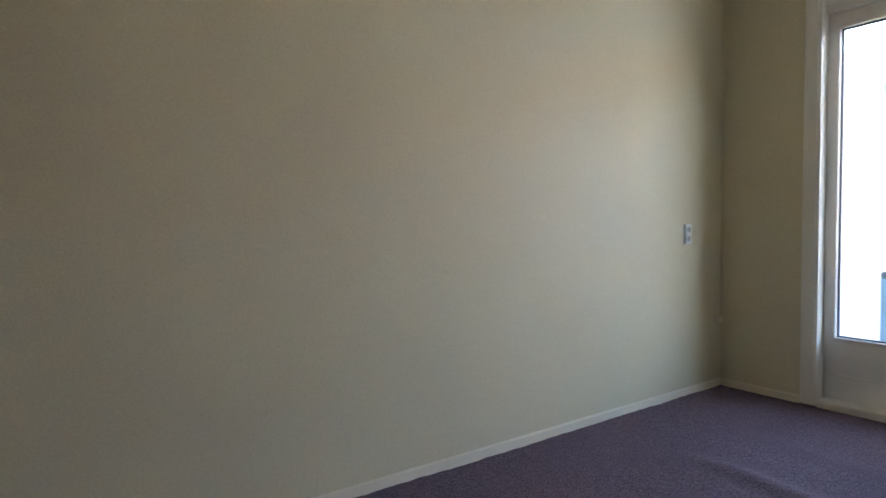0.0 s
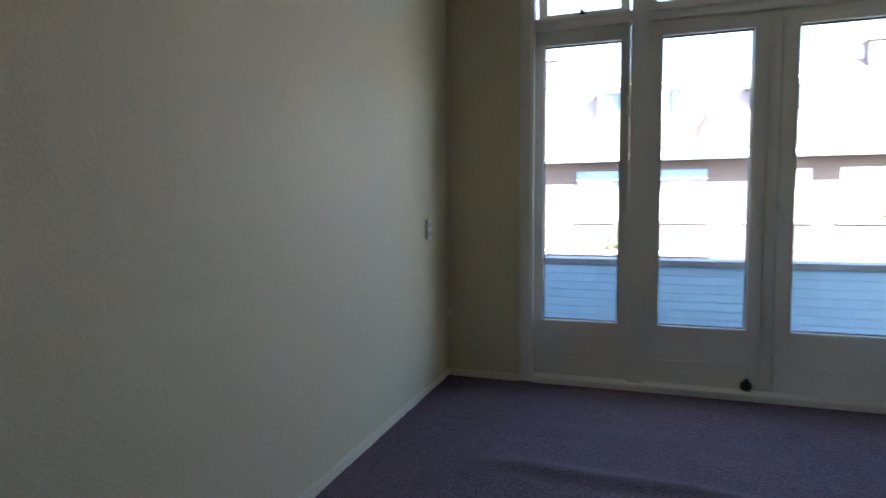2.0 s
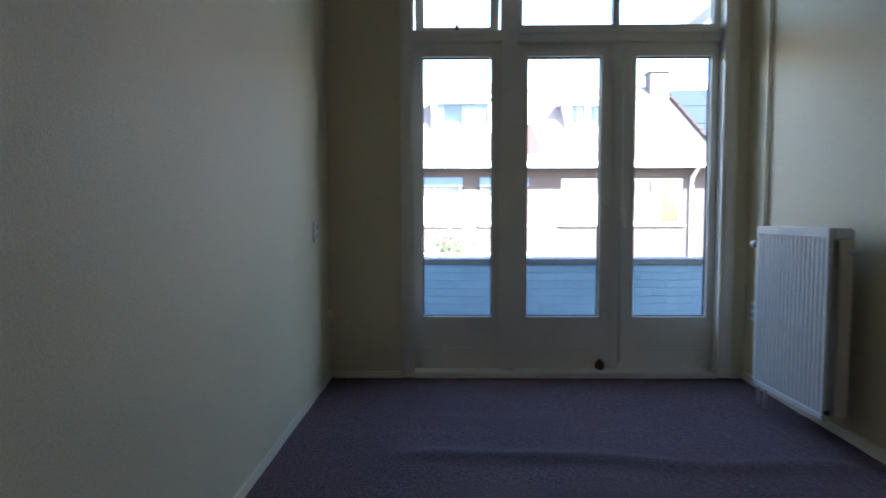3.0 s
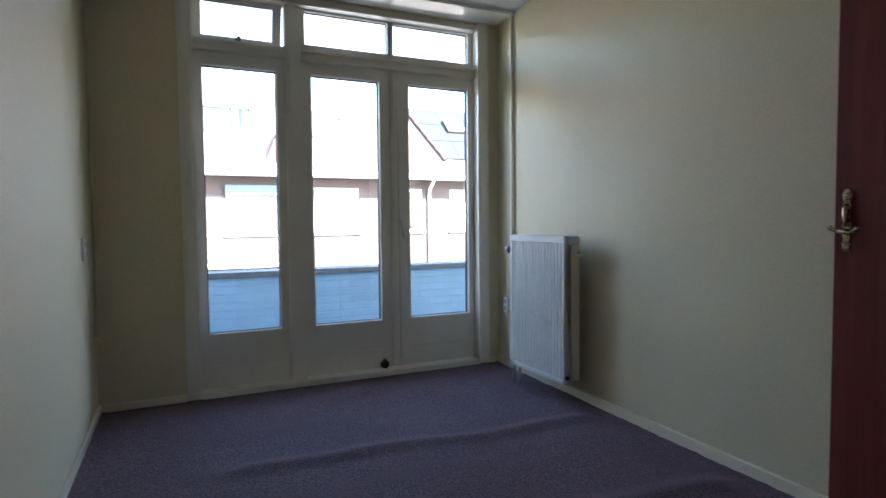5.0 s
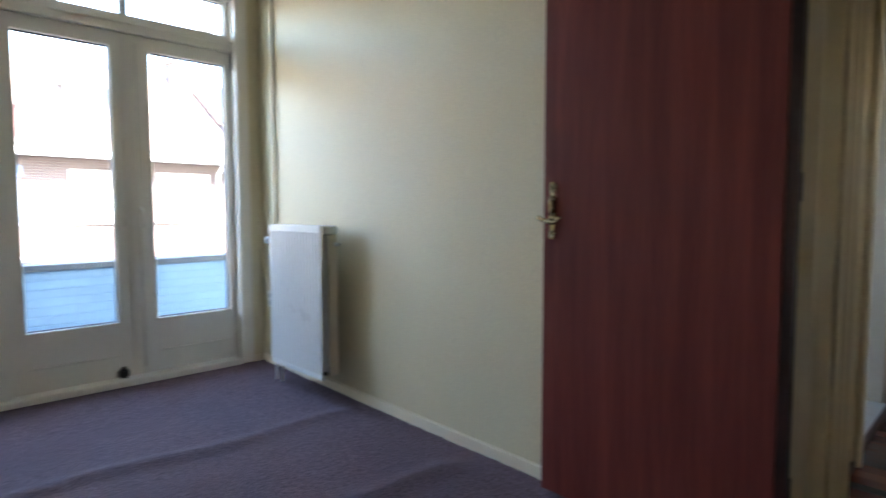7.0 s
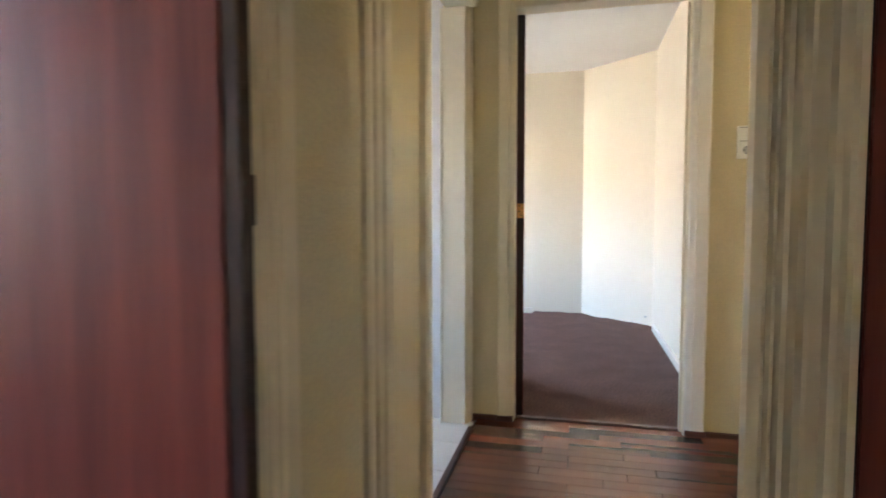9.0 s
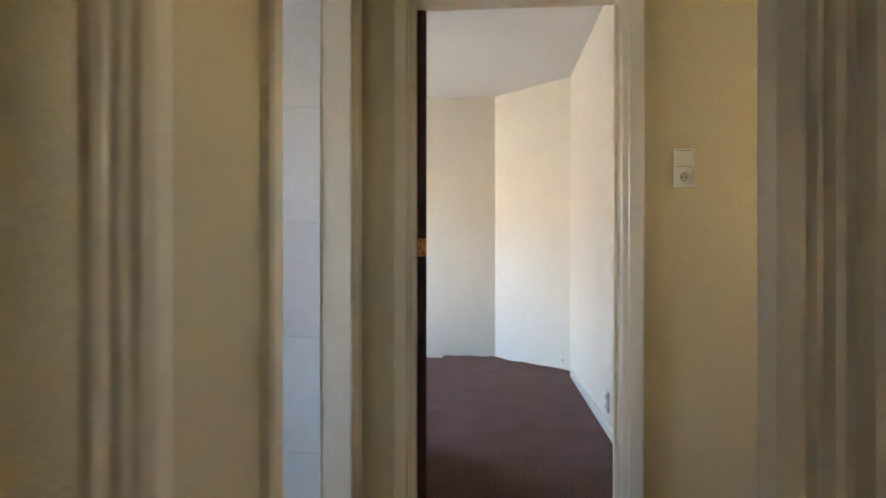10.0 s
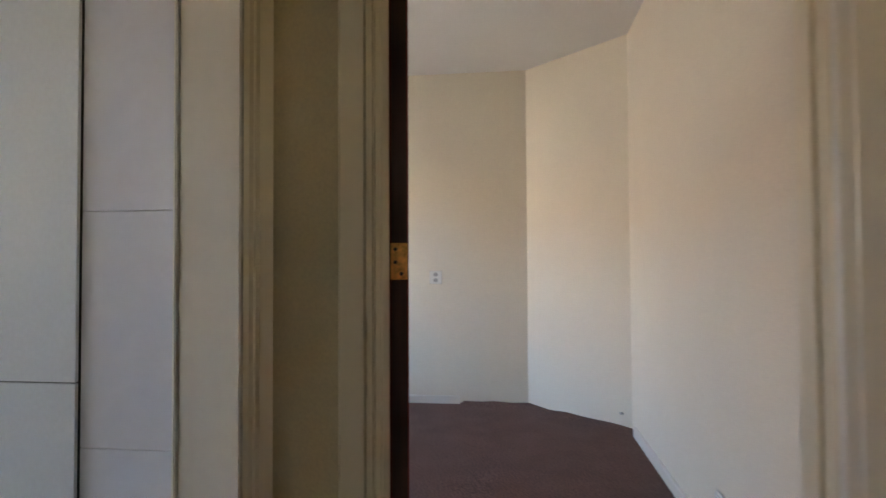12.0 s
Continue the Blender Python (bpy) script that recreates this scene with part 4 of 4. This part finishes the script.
def house(name, x0, x1, windows, label, clear=()):
    """A terraced house; windows lists (left, right), clear the numbers of those with open curtains."""
    h = thing(name, ((x0 + x1) / 2, FYH, GZ), label, "house", "terraced houses opposite")
    holes = [(a, b, 0.76, 2.05) for a, b in windows] + [(a, b, -2.3, -0.8) for a, b in windows]
    part("wall", slab([x0, x1], [GZ, 2.55], holes, FYH, FYH + 0.3, "y"), BRICK, h)
    part("side_wall", bx(x0, x0 + 0.25, FYH + 0.3, 24.0, GZ, 2.5), BRICK, h)
    part("side_wall", bx(x1 - 0.25, x1, FYH + 0.3, 24.0, GZ, 2.5), BRICK, h)
    # roof: two slopes with thickness
    part("roof", prism([(15.50, 2.44), (18.35, 5.10), (21.2, 2.44), (21.2, 2.42), (18.35, 4.92), (15.50, 2.42)], x0, x1, "x"), ROOFTILE, h, "orange tiled pitched roof")
    part("gutter", join(bx(x0, x1, 15.32, 15.50, 2.31, 2.53, 0.02), bx(x0, x1, 15.50, 15.99, 2.33, 2.36)), WHITEWOOD, h, "white painted eaves gutter")
    part("gutter_lip", bx(x0, x1, 15.298, 15.319, 2.515, 2.54), COPING, h)
    for nth, (a, b) in enumerate(windows):
        for zb, zt in ((0.76, 2.05), (-2.3, -0.8)):
            m = a + (b - a) * 0.42
            w = part("window", slab([a, b], [zb, zt], [(a + 0.07, m - 0.03, zb + 0.07, zt - 0.07), (m + 0.03, b - 0.07, zb + 0.07, zt - 0.07)], FYH + 0.06, FYH + 0.14, "y"), WHITEWOOD, h)
            for c, e in ((a + 0.06, m), (m, b - 0.06)):
                part("pane", bx(c, e, FYH + 0.10, FYH + 0.104, zb + 0.06, zt - 0.06), GLASS, w).visible_shadow = False
            strips = ((a + 0.05, a + (b - a) * 0.34), (b - (b - a) * 0.12, b - 0.05)) if nth in clear else ((a + 0.05, b - 0.05),)
            for c, e in strips:
                folds = [(c + i * 0.04, FYH + 0.19 + 0.012 * (i % 2)) for i in range(max(3, int((e - c) / 0.04) + 1))]
                part("net_curtain", prism(folds + [(q[0], q[1] + 0.01) for q in folds[::-1]], zb + 0.02, zt - 0.02), DRAPE if nth in clear else CURTAIN, w)
            # dark sheet stands in for the shaded room behind open curtains
            if nth in clear:
                part("room_shade", bx(a + 0.02, b - 0.02, FYH + 0.6, FYH + 0.62, zb, zt), ROOMSHADE, w)
            part("window_sill", bx(a - 0.06, b + 0.06, FYH - 0.07, FYH + 0.06, zb - 0.07, zb, 0.005), PAVING, w)
    return h


def roof_y(z):
    return 15.50 + (z - 2.44) * 2.85 / 2.66


def dormer(h, x0, x1, zb, zt, yf, share=0.5):
    """A flat-roofed dormer with two lights; share is the first light's part of the width."""
    m = x0 + (x1 - x0) * share
    d = part("dormer", slab([x0, x1], [zb, zt], [(x0 + 0.12, m - 0.05, zb + 0.10, zt - 0.10), (m + 0.05, x1 - 0.10, zb + 0.10, zt - 0.10)], yf, yf + 0.1, "y"), WHITEWOOD, h, "white flat-roofed dormer")
    part("dormer_roof", bx(x0 - 0.15, x1 + 0.15, yf - 0.18, roof_y(zt) + 0.15, zt, zt + 0.10, 0.02), WHITEWOOD, d)
    for xs in (x0, x1 - 0.08):
        part("cheek", prism([(yf + 0.1, zb), (roof_y(zt) + 0.1, zt), (yf + 0.1, zt)], xs, xs + 0.08, "x"), WHITEWOOD, d)
    for a, b in ((x0 + 0.1, m - 0.03), (m + 0.03, x1 - 0.08)):
        part("pane", bx(a, b, yf + 0.05, yf + 0.056, zb + 0.08, zt - 0.08), GLASS, d).visible_shadow = False
        # dark sheet paints the shade inside the dormer
        part("room_shade", bx(a, b, yf + 0.40, yf + 0.42, zb + 0.05, zt - 0.05), ROOMSHADE, d)
        for c, e in ((a, a + (b - a) * 0.22), (a + (b - a) * 0.5, b)):
            folds = [(c + i * 0.045, yf + 0.12 + 0.02 * (i % 2)) for i in range(max(3, int((e - c) / 0.045)))]
            part("curtain", prism(folds + [(p[0], p[1] + 0.012) for p in folds[::-1]], zb + 0.10, zt - 0.10), DRAPE, d)
    return d


def chimney(h, x, y, z0, z1):
    c = part("chimney", bx(x - 0.3, x + 0.3, y - 0.25, y + 0.25, z0, z1, 0.01), BRICK, h)
    part("chimney_cap", bx(x - 0.36, x + 0.36, y - 0.31, y + 0.31, z1, z1 + 0.08, 0.01), PAVING, c)
    for dx in (-0.12, 0.12):
        part("flue", tube([(x + dx, y, z1 + 0.08), (x + dx, y, z1 + 0.24)], 0.06), STEEL, c)


BLUE = mat("blue_blind_box", (0.12, 0.17, 0.30), 0.6, var=0.06, bump=0.0)
h1 = house("terraced_house", -10.0, 2.0, [(-8.9, -7.6), (-6.4, -5.1), (-4.35, -2.95), (-1.45, -0.10), (0.42, 1.74)], "brick terraced house with orange tiled roof and white dormer", (2,))
dormer(h1, -0.95, 1.27, 3.32, 4.36, 16.55, 0.76)
dormer(h1, -6.0, -3.6, 3.34, 4.36, 16.55)
for a, b in ((-1.45, -0.10), (0.42, 1.74)):
    part("blind_box", bx(a - 0.02, b + 0.02, FYH - 0.13, FYH - 0.002, 1.82, 2.08, 0.01), BLUE, h1, "blue roller blind box")
chimney(h1, -2.6, 18.2, 4.7, 5.6)
can = part("canopy", bx(-3.0, 1.98, 15.15, 15.998, -0.10, -0.03, 0.006), WHITEWOOD, h1, "white canopy over the front doors")
part("canopy_edge", bx(-3.0, 1.98, 15.128, 15.149, -0.075, -0.02), COPING, can)
h2 = house("terraced_house", 2.0, 6.16, [(2.70, 4.10), (4.70, 6.12)], "brick terraced house with orange tiled roof and small dormers", (1,))
dormer(h2, 2.95, 4.15, 3.34, 4.30, 16.60)
gd = part("gable_dormer", prism([(1.42, 2.70), (2.18, 2.70), (1.80, 3.58)], 15.78, 17.0, "y"), GABLETILE, h2, "small tile-clad gable")
chimney(h2, 6.1, 18.2, 4.7, 5.46)
h3 = house("terraced_house", 6.16, 16.0, [(7.05, 8.35), (9.2, 10.5), (11.8, 13.1)], "brick terraced house with solar panels on the roof", (0,))
def verge_x(z):
    return 6.42 + (4.53 - z) * 0.29


def on_roof(x, z, lift):
    return (x, roof_y(z) - lift * 0.68, z + lift * 0.73)


def roof_patch(corners, lift, thick):
    """A flat panel on the slope: corners (x, z) drawn out from lift to lift - thick above the tiles."""
    bm = bmesh.new()
    top = [bm.verts.new(on_roof(x, z, lift)) for x, z in corners]
    low = [bm.verts.new(on_roof(x, z, lift - thick)) for x, z in corners]
    bm.faces.new(top); bm.faces.new(low[::-1])
    for k in range(len(corners)):
        n = (k + 1) % len(corners)
        bm.faces.new((top[k], low[k], low[n], top[n]))
    bmesh.ops.recalc_face_normals(bm, faces=bm.faces[:])
    return bm


for za, zb in ((4.27, 4.88), (3.64, 4.25), (2.99, 3.62)):
    for k in range(4):
        lo = (verge_x(za) + 0.05 if k == 0 else 6.47 + k * 0.975) + 0.005
        hi = (verge_x(zb) + 0.05 if k == 0 else 6.47 + k * 0.975) + 0.005
        end = 6.47 + (k + 1) * 0.975 - 0.005
        part("solar_panel", roof_patch([(lo, za), (end, za), (end, zb), (hi, zb)], 0.07, 0.035), SOLAR, h3, "dark blue solar panel")
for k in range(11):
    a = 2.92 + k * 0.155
    part("verge_tile", roof_patch([(verge_x(a) - 0.05, a), (verge_x(a) + 0.04, a), (verge_x(a + 0.15) + 0.04, a + 0.15), (verge_x(a + 0.15) - 0.05, a + 0.15)], 0.10 + 0.015 * (k % 2), 0.08), SHADETILE, h3)
sk = part("skylight", roof_patch([(7.50, 3.94), (8.22, 3.94), (8.22, 4.40), (7.50, 4.40)], 0.15, 0.10), SHADETILE, h3, "roof window with a dark frame")
part("pane", roof_patch([(7.57, 4.0), (8.15, 4.0), (8.15, 4.33), (7.57, 4.33)], 0.156, 0.004), CURTAIN, sk)
part("downpipe", tube([(6.31, 15.42, 2.45), (6.31, 15.46, 2.34), (6.31, 15.9, 2.05), (6.31, 15.94, 1.9), (6.31, 15.94, GZ + 0.1)], 0.045), WHITEWOOD, h3)

# the terrace goes on to both sides: unseen houses added to bounce sunlight indoors
house("terraced_house", 16.0, 27.0, [(17.2, 18.6), (20.0, 21.4), (22.8, 24.2), (25.0, 26.2)], "unseen brick terraced house added further along the row")
house("terraced_house", 27.0, 40.0, [(28.2, 29.6), (31.0, 32.4), (34.2, 35.6), (37.0, 38.4)], "unseen brick terraced house added near the end of the row")
house("terraced_house", -24.0, -10.0, [(-22.6, -21.2), (-19.4, -18.0), (-16.2, -14.8), (-13.0, -11.6)], "unseen brick terraced house added further along the row")

# climbing shrub against the opposite front
sh = thing("climbing_shrub", (-0.5, 15.8, GZ + 0.13), "leafy green shrub climbing the opposite house front", "shrub")
part("trunk", join(tube([(-0.55, 15.85, GZ + 0.1), (-0.5, 15.88, -1.5), (-0.62, 15.87, -0.2), (-0.45, 15.88, 0.5)], [0.05, 0.04, 0.025, 0.01], 8), tube([(-0.5, 15.88, -1.5), (-0.2, 15.87, -0.6), (-0.1, 15.88, 0.2)], [0.03, 0.02, 0.008], 8)), BARK, sh)
bm = bmesh.new()
for i in range(420):
    c = Vector((random.gauss(-0.42, 0.32), 15.80 + random.uniform(-0.12, 0.12), random.triangular(-2.2, 0.72, 0.1)))
    m = Matrix.Translation(c) @ Euler((random.uniform(0, 6), random.uniform(0, 6), random.uniform(0, 6))).to_matrix().to_4x4()
    vs = [bm.verts.new(m @ Vector(p)) for p in ((0, -0.06, 0), (0.03, 0, 0.012), (0, 0.07, 0), (-0.03, 0, 0.012))]
    bm.faces.new(vs)
part("foliage", bm, LEAF, sh)

# ---- pieces, last ----
def base_mesh(name, bm, material):
    me = bpy.data.meshes.new(name)
    bm.to_mesh(me); bm.free()
    me.materials.append(material)
    return me


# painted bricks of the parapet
bricks = [base_mesh("brick", bx(-0.109, 0.109, -0.006, 0.012, -0.0285, 0.0285, 0.0015, 1), SHADEBRICK), base_mesh("brick", bx(-0.054, 0.054, -0.006, 0.012, -0.0285, 0.0285, 0.0015, 1), SHADEBRICK)]
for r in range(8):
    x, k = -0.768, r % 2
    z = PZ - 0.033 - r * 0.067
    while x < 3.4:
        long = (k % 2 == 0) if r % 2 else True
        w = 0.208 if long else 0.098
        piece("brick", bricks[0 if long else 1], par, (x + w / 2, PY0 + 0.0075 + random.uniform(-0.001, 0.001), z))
        x += w + 0.011
        k += 1

# hall floor planks
hf = structure("floor_hall", bx(1.96, 3.50, HS, HF, -0.026, -0.012), SKIRT_DARK, "red-brown laminate strip floor in the hall", "floor")
lengths = (0.36, 0.48, 0.62)
planks = [base_mesh("plank", bx(-0.0346, 0.0346, -L / 2 + 0.0005, L / 2 - 0.0005, -0.012, 0.0, 0.0008, 1), PLANK) for L in lengths]
x = 1.96
while x < 3.49:
    y = HY - random.uniform(0.0, 0.4)
    start = True
    while y > HS:
        i = random.randrange(3)
        L = lengths[i]
        if start:
            y, start = HY + random.uniform(-0.02, 0.02) * 0, False
        piece("plank", planks[i], hf, (x + 0.035, y - L / 2, 0.0))
        y -= L
    x += 0.07

# kitchen floor and wall tiles
kfl = structure("floor_kitchen", bx(1.9, TX, HY + 0.012, 2.45, -0.026, -0.006), GROUT, "pale square floor tiles in the kitchen", "floor")
ft = base_mesh("tile", bx(-0.1485, 0.1485, -0.1485, 0.1485, -0.006, 0.0, 0.0015, 1), FLOORTILE)
for i in range(5):
    for j in range(7):
        piece("tile", ft, kfl, (1.9 + 0.15 + i * 0.30, HY + 0.165 + j * 0.30, 0.002))
wt_ob = bpy.data.objects["wall_kitchen_tiled"]
tl = base_mesh("tile", bx(-0.006, 0.0, -0.1215, 0.1215, -0.2361, 0.2361, 0.001, 1), TILE)
for k in range(6):
    piece("tile", tl, wt_ob, (TX, KD + 0.126, 0.735 - 0.237 + (k - 1) * 0.4735))
tl2 = base_mesh("tile", bx(-0.006, 0.0, -0.168, 0.168, -0.2361, 0.2361, 0.001, 1), TILE)
for k in range(6):
    piece("tile", tl2, wt_ob, (TX, 1.86 + 0.170, 0.735 - 0.237 + (k - 1) * 0.4735))
